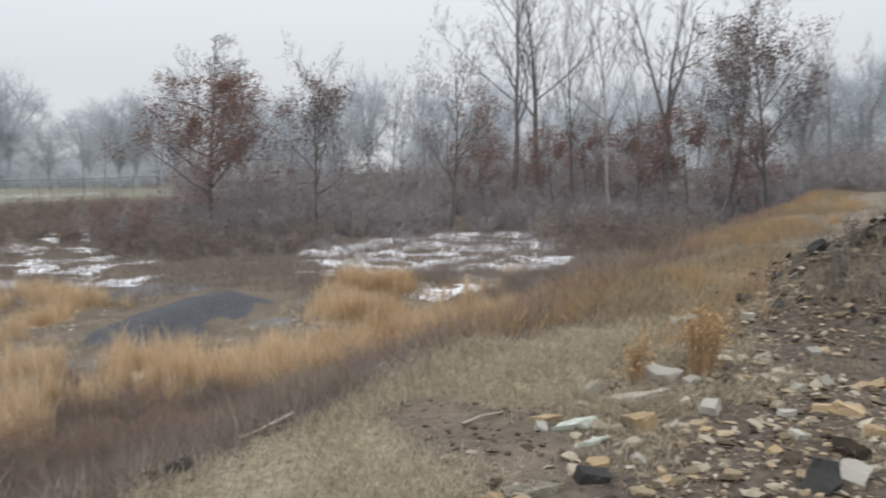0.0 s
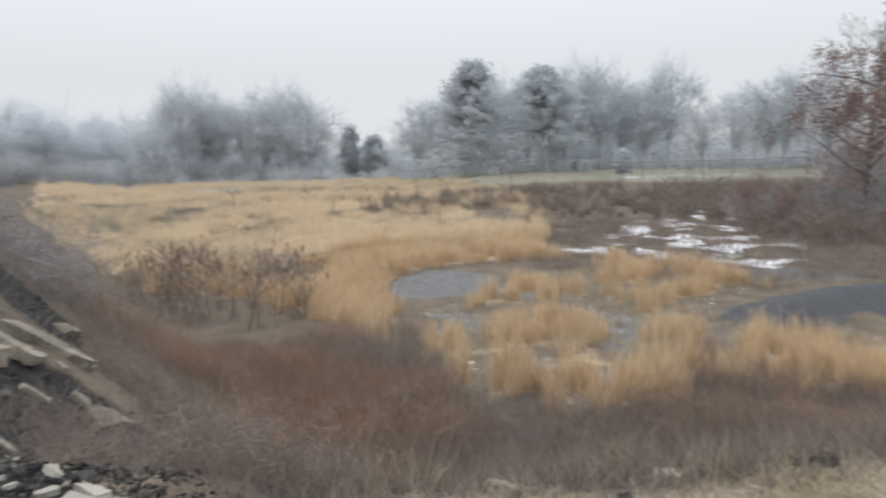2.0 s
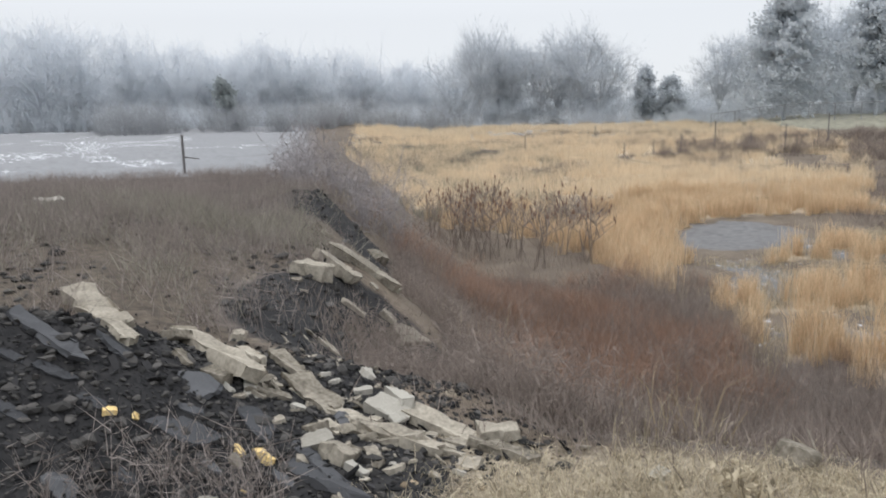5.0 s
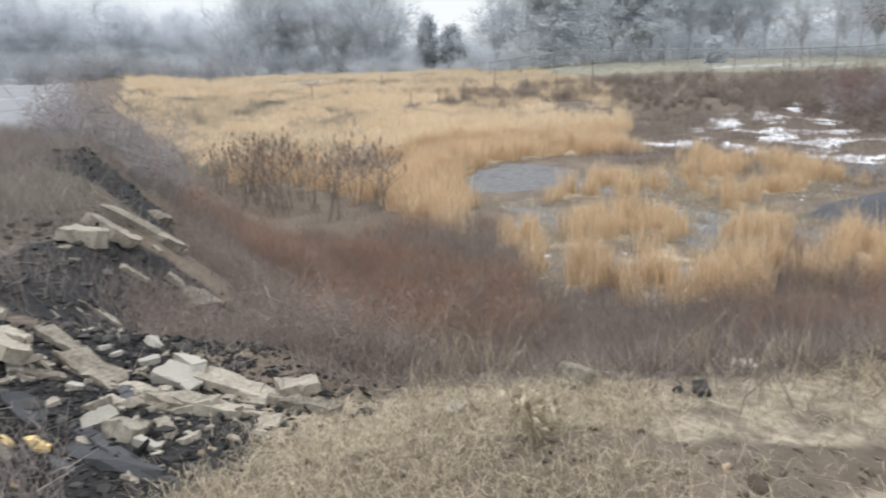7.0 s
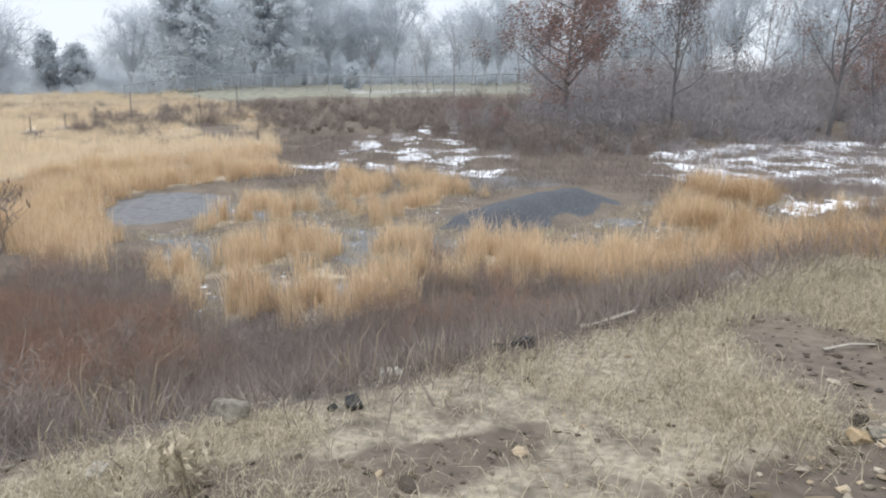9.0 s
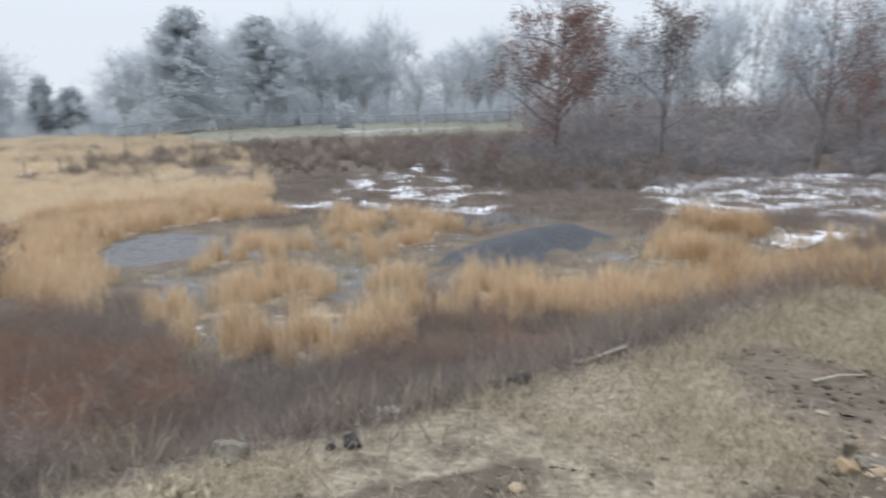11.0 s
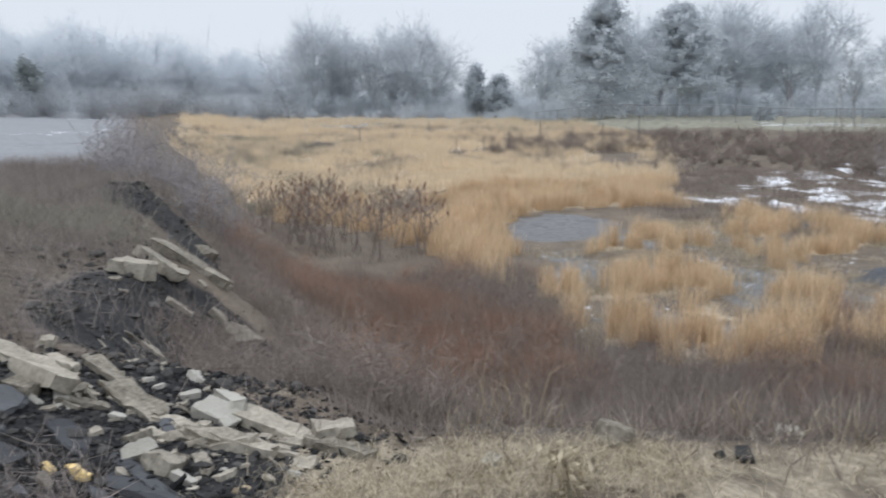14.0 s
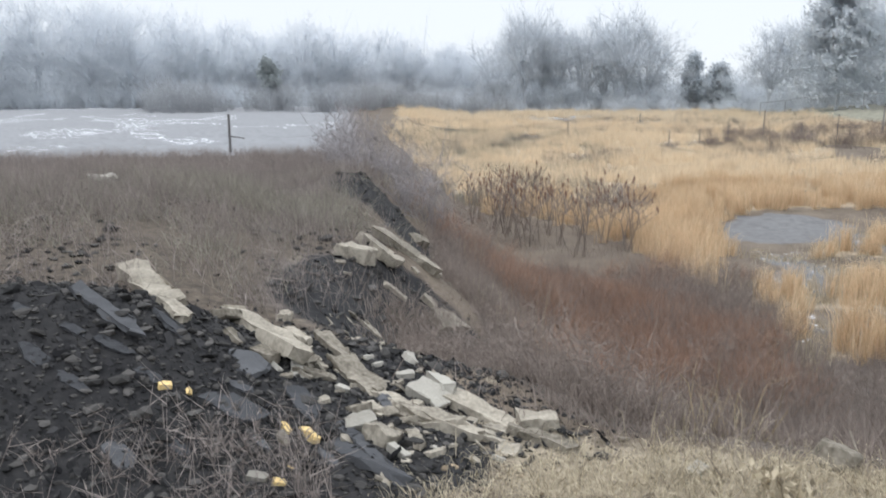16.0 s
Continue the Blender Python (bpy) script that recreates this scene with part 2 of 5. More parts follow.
def ground_material():
    m = shade("ground_soil", (0.07, 0.055, 0.042), (0.19, 0.155, 0.12), size=0.9, rough=0.95, bump=0.6, fine=12)
    nt = m.node_tree
    n, l = nt.nodes, nt.links
    p = n["Principled BSDF"]
    col = p.inputs["Base Color"].links[0].from_socket
    layers = [("zone_a", 1, (0.26, 0.205, 0.145), (0.50, 0.42, 0.315), 0.5, 0.8, 1.25),
              ("zone_b", 2, (0.055, 0.045, 0.039), (0.15, 0.126, 0.11), 0.4, 0.8, 1.2),
              ("zone_b", 0, (0.045, 0.047, 0.052), (0.10, 0.103, 0.112), 0.2, 0.85, 1.15),
              ("zone_b", 1, (0.195, 0.198, 0.205), (0.245, 0.25, 0.26), 0.9, 0.8, 1.2),
              ("zone_a", 2, (0.011, 0.011, 0.012), (0.034, 0.033, 0.033), 0.25, 0.85, 1.2),
              ("zone_c", 0, (0.155, 0.15, 0.115), (0.27, 0.26, 0.205), 2.0, 0.8, 1.2),
              ("zone_c", 1, (0.115, 0.113, 0.113), (0.17, 0.169, 0.17), 0.8, 0.85, 1.2),
              ("zone_c", 2, (0.16, 0.135, 0.10), (0.36, 0.31, 0.235), 0.16, 0.85, 1.35),
              ("zone_d", 0, (0.042, 0.034, 0.027), (0.118, 0.095, 0.073), 0.25, 0.85, 1.2),
              ("zone_a", 0, (0.66, 0.68, 0.72), (0.84, 0.85, 0.87), 0.24, 1.0, 1.06)]
    for name, channel, dark, light, size, lo, hi in layers:
        share = blended(nt, name, channel, size, lo, hi)
        co, no, ramp, mix = n.new("ShaderNodeTexCoord"), n.new("ShaderNodeTexNoise"), n.new("ShaderNodeValToRGB"), n.new("ShaderNodeMix")
        no.inputs["Scale"].default_value, no.inputs["Detail"].default_value = 3.0 / size, 6
        l.new(co.outputs["Object"], no.inputs["Vector"])
        ramp.color_ramp.elements[0].position, ramp.color_ramp.elements[1].position = 0.32, 0.68
        ramp.color_ramp.elements[0].color, ramp.color_ramp.elements[1].color = (*dark, 1), (*light, 1)
        l.new(no.outputs["Fac"], ramp.inputs[0])
        mix.data_type = "RGBA"
        l.new(share, mix.inputs[0])
        l.new(col, mix.inputs[6])
        l.new(ramp.outputs[0], mix.inputs[7])
        col = mix.outputs[2]
    l.new(col, p.inputs["Base Color"])
    return m


GROUND = ground_material()
STRAW = shade("dry_straw", (0.43, 0.305, 0.18), (0.84, 0.67, 0.465), size=3.0, rough=0.8, bump=0, spread=0.5, thin=0.4)
FIELD_STRAW = shade("pale_field_straw", (0.47, 0.37, 0.245), (0.90, 0.77, 0.585), size=4.0, rough=0.8, bump=0, spread=0.28, thin=0.4)
PALE_STRAW = shade("pale_dry_grass", (0.14, 0.115, 0.082), (0.69, 0.60, 0.44), size=0.5, rough=0.85, bump=0, spread=0.5, thin=0.3)
WEED = shade("brown_weed_stems", (0.133, 0.11, 0.096), (0.36, 0.302, 0.264), size=2.5, rough=0.9, bump=0, spread=0.45, thin=0.25)
BANK_WEED = shade("dull_brown_weed_stems", (0.13, 0.111, 0.102), (0.38, 0.328, 0.298), size=1.2, rough=0.9, bump=0, spread=0.5, thin=0.2)
WEED_RED = shade("russet_weed_stems", (0.20, 0.122, 0.088), (0.42, 0.28, 0.205), size=2.5, rough=0.9, bump=0, spread=0.5, thin=0.25)
OLIVE_WEED = shade("grey_olive_weed_stems", (0.15, 0.14, 0.115), (0.38, 0.355, 0.29), size=1.5, rough=0.9, bump=0, spread=0.5, thin=0.25)
ORANGE_WEED = shade("orange_dead_stalks", (0.34, 0.22, 0.115), (0.58, 0.41, 0.24), size=0.6, rough=0.9, bump=0, spread=0.5, thin=0.3)
TAWNY = shade("tawny_dead_grass", (0.17, 0.13, 0.085), (0.46, 0.37, 0.25), size=2.0, rough=0.85, bump=0, spread=0.5, thin=0.3)
# grey-brown twigs, lightened a little in colour to suggest haze over the scrub
TWIG = shade("grey_brown_twigs", (0.19, 0.175, 0.175), (0.39, 0.36, 0.36), size=2.0, rough=0.9, bump=0, spread=0.4, thin=0.15)
BARK = shade("grey_bark", (0.10, 0.095, 0.095), (0.22, 0.21, 0.205), size=0.5, rough=0.95, bump=0.5, fine=10)
# limb colour of the far trees, lightened to imitate distance haze
LIMB_GREY = shade("haze_grey_limbs", (0.43, 0.455, 0.485), (0.52, 0.545, 0.575), size=1.5, rough=0.95, bump=0.2, spread=0.2)
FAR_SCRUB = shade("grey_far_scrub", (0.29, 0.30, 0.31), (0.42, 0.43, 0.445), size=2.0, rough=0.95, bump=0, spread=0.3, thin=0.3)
# far bark and twigs: haze put into the base colour, paler when further
FAR_BARK = shade("haze_grey_bark", (0.54, 0.57, 0.60), (0.63, 0.66, 0.69), size=1.5, rough=0.95, bump=0, spread=0.2, thin=0.4)
HAZE_BARK = shade("haze_paled_bark", (0.62, 0.65, 0.685), (0.78, 0.805, 0.83), size=1.5, rough=0.95, bump=0, spread=0.2, thin=0.45)
BIRCH = shade("pale_birch_bark", (0.19, 0.18, 0.17), (0.46, 0.44, 0.42), size=0.4, rough=0.8, bump=0.2)
OAK_LEAF = shade("russet_oak_leaves", (0.19, 0.122, 0.106), (0.38, 0.25, 0.212), size=2.0, rough=0.8, bump=0, spread=0.6, thin=0.35)
DULL_LEAF = shade("withered_brown_leaves", (0.12, 0.09, 0.08), (0.27, 0.20, 0.17), size=2.0, rough=0.85, bump=0, spread=0.6, thin=0.3)
# needles of far conifers, with the haze before them painted in as paleness
NEEDLE = shade("haze_paled_needles", (0.55, 0.58, 0.605), (0.62, 0.65, 0.675), size=2.0, rough=0.9, bump=0, spread=0.2, thin=0.5)
DARK_NEEDLE = shade("grey_green_needles", (0.27, 0.295, 0.295), (0.40, 0.43, 0.425), size=2.0, rough=0.9, bump=0, spread=0.4, thin=0.3)
CONCRETE = shade("weathered_concrete", (0.085, 0.073, 0.056), (0.39, 0.353, 0.29), size=0.15, rough=0.92, bump=1.0, spread=0.22, by="object", fine=6, edges=(0.3, 0.66))
PALE_STONE = shade("pale_broken_stone", (0.20, 0.186, 0.158), (0.45, 0.43, 0.38), size=0.15, rough=0.9, bump=0.5, spread=0.35, by="object", fine=12)
TAN_STONE = shade("tan_brick_rubble", (0.28, 0.20, 0.11), (0.46, 0.35, 0.22), size=0.15, rough=0.9, bump=0.5, spread=0.4, by="object", fine=12)
ASPHALT = shade("broken_asphalt", (0.03, 0.031, 0.034), (0.11, 0.112, 0.118), size=0.2, rough=0.85, bump=0.8, spread=0.45, by="object", fine=20)
BLACK = shade("charred_black_lump", (0.018, 0.018, 0.018), (0.06, 0.058, 0.055), size=0.1, rough=0.9, bump=0.8, fine=14)
YELLOW = shade("yellow_split_wood", (0.62, 0.43, 0.16), (0.80, 0.62, 0.32), size=0.1, rough=0.7, bump=0.3, fine=10)
PLANK = shade("grey_weathered_board", (0.26, 0.23, 0.19), (0.46, 0.42, 0.36), size=0.2, rough=0.9, bump=0.5, fine=12)
GREEN_PLANK = shade("pale_green_painted_board", (0.42, 0.47, 0.42), (0.62, 0.66, 0.60), size=0.2, rough=0.8, bump=0.4, fine=12)
CHIPS = shade("mixed_gravel", (0.03, 0.023, 0.016), (0.37, 0.29, 0.195), size=0.15, rough=0.95, bump=0.4, spread=0.7)
HEAP_STONE = shade("dark_mixed_rubble", (0.010, 0.010, 0.010), (0.085, 0.08, 0.075), size=0.12, rough=0.9, bump=0.6, spread=0.75)
CLOD = shade("dark_soil_clods", (0.045, 0.036, 0.028), (0.15, 0.122, 0.094), size=0.1, rough=0.95, bump=0.5, spread=0.6)
PALE_CHIPS = shade("pale_mixed_stones", (0.10, 0.082, 0.058), (0.47, 0.41, 0.32), size=0.15, rough=0.95, bump=0.4, spread=0.6)
DARK_CHIPS = shade("asphalt_chips", (0.006, 0.006, 0.007), (0.042, 0.041, 0.042), size=0.12, rough=0.95, bump=0.8, spread=0.6)
GALVANISED = shade("galvanised_wire", (0.22, 0.23, 0.24), (0.34, 0.35, 0.36), size=0.5, rough=0.6, bump=0, metal=0.3)
SEED = shade("dark_red_seed_heads", (0.15, 0.095, 0.07), (0.30, 0.20, 0.15), size=0.2, rough=0.95, bump=0.5)


# ---- mesh helpers ----
def raw(name, verts, faces, material, smooth_faces=False):
    """A mesh from an array of corners and an array of equal faces, or a list of such arrays."""
    me = bpy.data.meshes.new(name)
    sets = faces if isinstance(faces, list) else [faces]
    loops = np.concatenate([np.asarray(f, np.int32).ravel() for f in sets])
    counts = np.concatenate([np.full(len(f), np.asarray(f).shape[1], np.int32) for f in sets])
    me.vertices.add(len(verts))
    me.vertices.foreach_set("co", np.asarray(verts, np.float32).ravel())
    me.loops.add(len(loops))
    me.loops.foreach_set("vertex_index", loops)
    me.polygons.add(len(counts))
    me.polygons.foreach_set("loop_start", np.concatenate([[0], np.cumsum(counts)[:-1]]).astype(np.int32))
    me.polygons.foreach_set("use_smooth", np.full(len(counts), smooth_faces))
    me.update(calc_edges=True)
    me.validate()
    me.materials.append(material)
    return me


def under(name, me, parent, label=""):
    ob = new(name, me)
    ob.parent = parent
    return tagged(ob, label) if label else ob


def tubes(segs, sides=3):
    """Corners and faces of tapered sticks; a row is start, end, and the two radii."""
    s = np.asarray(segs, float)
    a, b, ra, rb = s[:, :3], s[:, 3:6], s[:, 6], s[:, 7]
    w = b - a
    w /= np.maximum(np.linalg.norm(w, axis=1, keepdims=True), 1e-9)
    ref = np.where(np.abs(w[:, 2:3]) > 0.9, [[1.0, 0, 0]], [[0, 0, 1.0]])
    u = np.cross(w, ref)
    u /= np.maximum(np.linalg.norm(u, axis=1, keepdims=True), 1e-9)
    v = np.cross(w, u)
    rings = []
    for k in range(sides):
        c, q = math.cos(2 * math.pi * k / sides), math.sin(2 * math.pi * k / sides)
        o = u * c + v * q
        rings += [a + o * ra[:, None], b + o * rb[:, None]]
    verts = np.stack(rings, 1).reshape(-1, 3)
    base = np.arange(len(s))[:, None] * 2 * sides
    faces = np.concatenate([base + np.array([[2 * k, 2 * ((k + 1) % sides), 2 * ((k + 1) % sides) + 1, 2 * k + 1]]) for k in range(sides)])
    return verts, faces


def pipes(segs, sides):
    """Like tubes, but sticks that follow on from one another share their rings."""
    verts, faces, last, ring = [], [], None, None
    for seg in segs:
        a, b = np.array(seg[:3], float), np.array(seg[3:6], float)
        w = (b - a) / max(np.linalg.norm(b - a), 1e-9)
        u = np.cross(w, [1.0, 0, 0] if abs(w[2]) > 0.6 else [0, 0, 1.0])
        u /= np.linalg.norm(u)
        v = np.cross(w, u)
        made = []
        for p, r in ((a, seg[6]), (b, seg[7])):
            made.append([p + r * (u * math.cos(2 * math.pi * k / sides) + v * math.sin(2 * math.pi * k / sides)) for k in range(sides)])
        if last is None or np.linalg.norm(a - last) > 1e-6:
            ring = len(verts)
            verts += made[0]
        top = len(verts)
        verts += made[1]
        faces += [(ring + k, ring + (k + 1) % sides, top + (k + 1) % sides, top + k) for k in range(sides)]
        last, ring = b, top
    return np.array(verts), np.array(faces)


def blades(x, y, z, tall, width, lean, rng, droop=0.4):
    """Bent blades of grass: two joined pieces each, one corner at the tip."""
    n = len(x)
    turn = rng.uniform(0, 2 * math.pi, n)
    side = np.stack([np.cos(turn), np.sin(turn), np.zeros(n)], 1)
    way = rng.uniform(0, 2 * math.pi, n)
    out = np.stack([np.cos(way), np.sin(way), np.zeros(n)], 1) * (lean * tall)[:, None]
    base = np.stack([x, y, z], 1)
    up = np.zeros((n, 3))
    up[:, 2] = tall
    mid = base + out * 0.35 + up * 0.6
    tip = base + out + up * (1 - droop * np.clip(lean, 0, 1))[:, None]
    w = side * (width / 2)[:, None]
    verts = np.stack([base - w, base + w, mid - w * 0.8, mid + w * 0.8, tip], 1).reshape(-1, 3)
    k = np.arange(n)[:, None] * 5
    return verts, [k + np.array([[0, 1, 3, 2]]), k + np.array([[2, 3, 4]])]


def slivers(rows, width, rng):
    """The finest twigs: one narrow pointed sliver each."""
    p0, p1 = rows[:, :3], rows[:, 3:]
    side = np.cross(p1 - p0, rng.normal(0, 1, p0.shape))
    side *= width / 2 / np.maximum(np.linalg.norm(side, axis=1, keepdims=True), 1e-9)
    return np.stack([p0 - side, p0 + side, p1], 1).reshape(-1, 3), np.arange(len(rows))[:, None] * 3 + np.array([[0, 1, 2]])


def scatter(count, zone, box, rng, limit=40):
    """Places spread over a box where the zone holds."""
    xs, ys = [], []
    got = 0
    for _ in range(limit):
        x, y = rng.uniform(box[0], box[1], count * 2), rng.uniform(box[2], box[3], count * 2)
        keep = rng.uniform(0, 1, count * 2) < zone(x, y)
        xs.append(x[keep])
        ys.append(y[keep])
        got += keep.sum()
        if got >= count:
            break
    return np.concatenate(xs)[:count], np.concatenate(ys)[:count]


def tufts(name, zone, box, count, per, tall, width, spread, lean, material, seed, label, category, lump=2.2, scale=None, bent=False):
    rng = np.random.default_rng(seed)
    cx, cy = scatter(count, zone, box, rng)
    size = rng.uniform(0.7, 1.15, len(cx)) * (0.55 + 0.9 * fbm(cx, cy, lump, seed)) * (scale(cx, cy) if scale else 1.0)
    x = np.repeat(cx, per) + rng.normal(0, spread, len(cx) * per)
    y = np.repeat(cy, per) + rng.normal(0, spread, len(cx) * per)
    t = np.repeat(size, per) * rng.uniform(tall[0], tall[1], len(x))
    slope = rng.uniform(lean[0], lean[1], len(x))
    if bent:
        verts, faces = blades(x, y, height(x, y) - 0.03, t, rng.uniform(0.7, 1.3, len(x)) * width, slope, rng)
    else:
        a = rng.uniform(0, 2 * math.pi, len(x))
        p0 = np.stack([x, y, height(x, y) - 0.03], 1)
        p1 = p0 + np.stack([np.cos(a) * slope * t, np.sin(a) * slope * t, t * (1 - 0.35 * np.clip(slope, 0, 1))], 1)
        verts, faces = slivers(np.concatenate([p0, p1], 1), width * 1.4, rng)
    return tagged(new(name, raw(name, verts, faces, material)), label, category, kind="stuff")


# ---- ground: one sheet to the horizon ----
def build_ground():
    az = np.radians(np.concatenate([np.arange(-44, 112, 0.5), np.arange(112, 316, 4.0)]))
    r = np.concatenate([[0.05, 0.4, 0.8], np.geomspace(1.2, 150, 350), np.geomspace(165, 3000, 18)])
    R, A = np.meshgrid(r, az, indexing="ij")
    X, Y = -np.sin(A) * R, np.cos(A) * R
    Z = height(X, Y)
    nr, na = R.shape
    i, j = np.meshgrid(np.arange(nr - 1), np.arange(na), indexing="ij")
    k = (j + 1) % na
    faces = np.stack([i * na + j, i * na + k, (i + 1) * na + k, (i + 1) * na + j], -1).reshape(-1, 4)
    me = raw("ground", np.stack([X, Y, Z], -1).reshape(-1, 3), faces, GROUND, True)
    x, y = X.ravel(), Y.ravel()
    rr, d, deg = np.hypot(x, y), bank(x, y), np.degrees(np.arctan2(-x, y))
    straw, snow, brush = straw_zone(x, y), snow_zone(x, y), brush_zone(x, y)
    top = smooth(0.35, -0.2, d)
    asphalt = smooth(-5.3, -4.9, x) * smooth(-2.7, -3.1, x + 0.3 * (y - 0.5)) * smooth(1.5, 1.1, y) * smooth(-3.6, -2.6, y + 0.6 * fbm(x, y, 1.0, 58))
    asphalt = np.maximum(asphalt, grit(x, y))
    asphalt = asphalt * smooth(2.0, 1.2, d)
    dirt = smooth(0.25, 0.7, np.exp(-(((x - 6.0) / 2.6) ** 2 + ((y - 9.0) / 2.2) ** 2)))
    gravel = smooth(1.95, 1.5, pile_dist(x, y) + (vnoise(x, y, 0.9, 3) - 0.5))
    pad = smooth(77, 80, deg) * smooth(24, 28, rr) * (1 - smooth(125, 160, rr)) * smooth(130, 115, deg)
    green = smooth(86, 96, rr) * smooth(60, 48, deg) * (1 - smooth(130, 160, rr))
    silt = smooth(1.15, 0.85, np.hypot(((x - POOL[0]) * -0.72 + (y - POOL[1]) * 0.69) / 3.2, ((x - POOL[0]) * 0.69 + (y - POOL[1]) * 0.72) / 2.6) + (fbm(x, y, 1.6, 8) - 0.5) * 0.9)
    silt = np.maximum(silt, 0.7 * smooth(-0.5, 0.5, inside(TUSSOCK, x, y)) * smooth(0.48, 0.62, fbm(x, y, 2.0, 51)))
    silt = np.maximum(silt, 0.9 * smooth(2.4, 1.4, np.hypot((x + 12.8) / 1.6, (y - 33) / 0.9)))
    pale = top * smooth(7.5, 5.0, np.hypot(x + 1.0, y - 2.0) - 0.6 * np.abs(y - 4)) * smooth(0.37, 0.58, streak(x, y, 0.7, 61)) * (1 - asphalt) * (1 - smooth(-0.5, 0.4, x - 0.5 * (y - 3.4)))
    pale = np.maximum(pale, 0.55 * (1 - dirt) * smooth(0.35, -0.2, d) * smooth(-6, -3, d) * smooth(9, 12, rr) * smooth(10, -5, deg) * smooth(0.3, 0.45, fbm(x, y, 1.8, 62)))
    leaf_bank = smooth(73, 77, deg) * smooth(5, 6.5, rr) * smooth(30, 25, rr)
    brush = np.maximum(brush, leaf_bank * (1 - 0.6 * tip_slope(x, y)))
    pad = np.maximum(pad, 0.9 * smooth(92, 100, rr) * smooth(50, 56, deg) * smooth(76, 70, deg) * (1 - smooth(115, 130, rr)))
    bare = smooth(1.2, 0.8, np.hypot((x + 1.45) / 1.0, (y - 3.3) / 0.72) + 0.5 * (fbm(x, y, 0.5, 66) - 0.5))
    dirt = np.maximum(np.maximum(dirt, 0.45 * bare), 0.75 * rubble_ground(x, y))
    dirt = np.maximum(dirt, 0.8 * smooth(75, 79, deg) * smooth(130, 120, deg) * smooth(4.6, 5.2, rr) * smooth(17, 11, rr) * (1 - grit(x, y)) * (1 - asphalt))
    snow = np.maximum(snow, 0.45 * smooth(94, 97, rr) * smooth(104, 101, rr) * smooth(22, 25, deg) * smooth(36, 33, deg))
    snow = np.maximum(snow, pad * (0.22 + 0.22 * smooth(0.5, 0.62, fbm(x, y * 2.5, 9.0, 74))))
    snow = np.maximum(snow, 0.37 * smooth(-0.5, 0.5, inside(TUSSOCK, x, y)) * (1 - straw))
    for name, cols in (("zone_a", (snow, straw * (1 - gravel) * (1 - silt), asphalt)), ("zone_b", (gravel, pad, brush)), ("zone_c", (green, silt, pale)), ("zone_d", (dirt, dirt * 0, dirt * 0))):
        at = me.attributes.new(name, "FLOAT_COLOR", "POINT")
        at.data.foreach_set("color", np.stack([*cols, np.ones_like(x)], 1).astype(np.float32).ravel())
    return tagged(new("ground", me), "rough waste ground with dry litter, mud and thin snow", "ground", kind="structure")


build_ground()


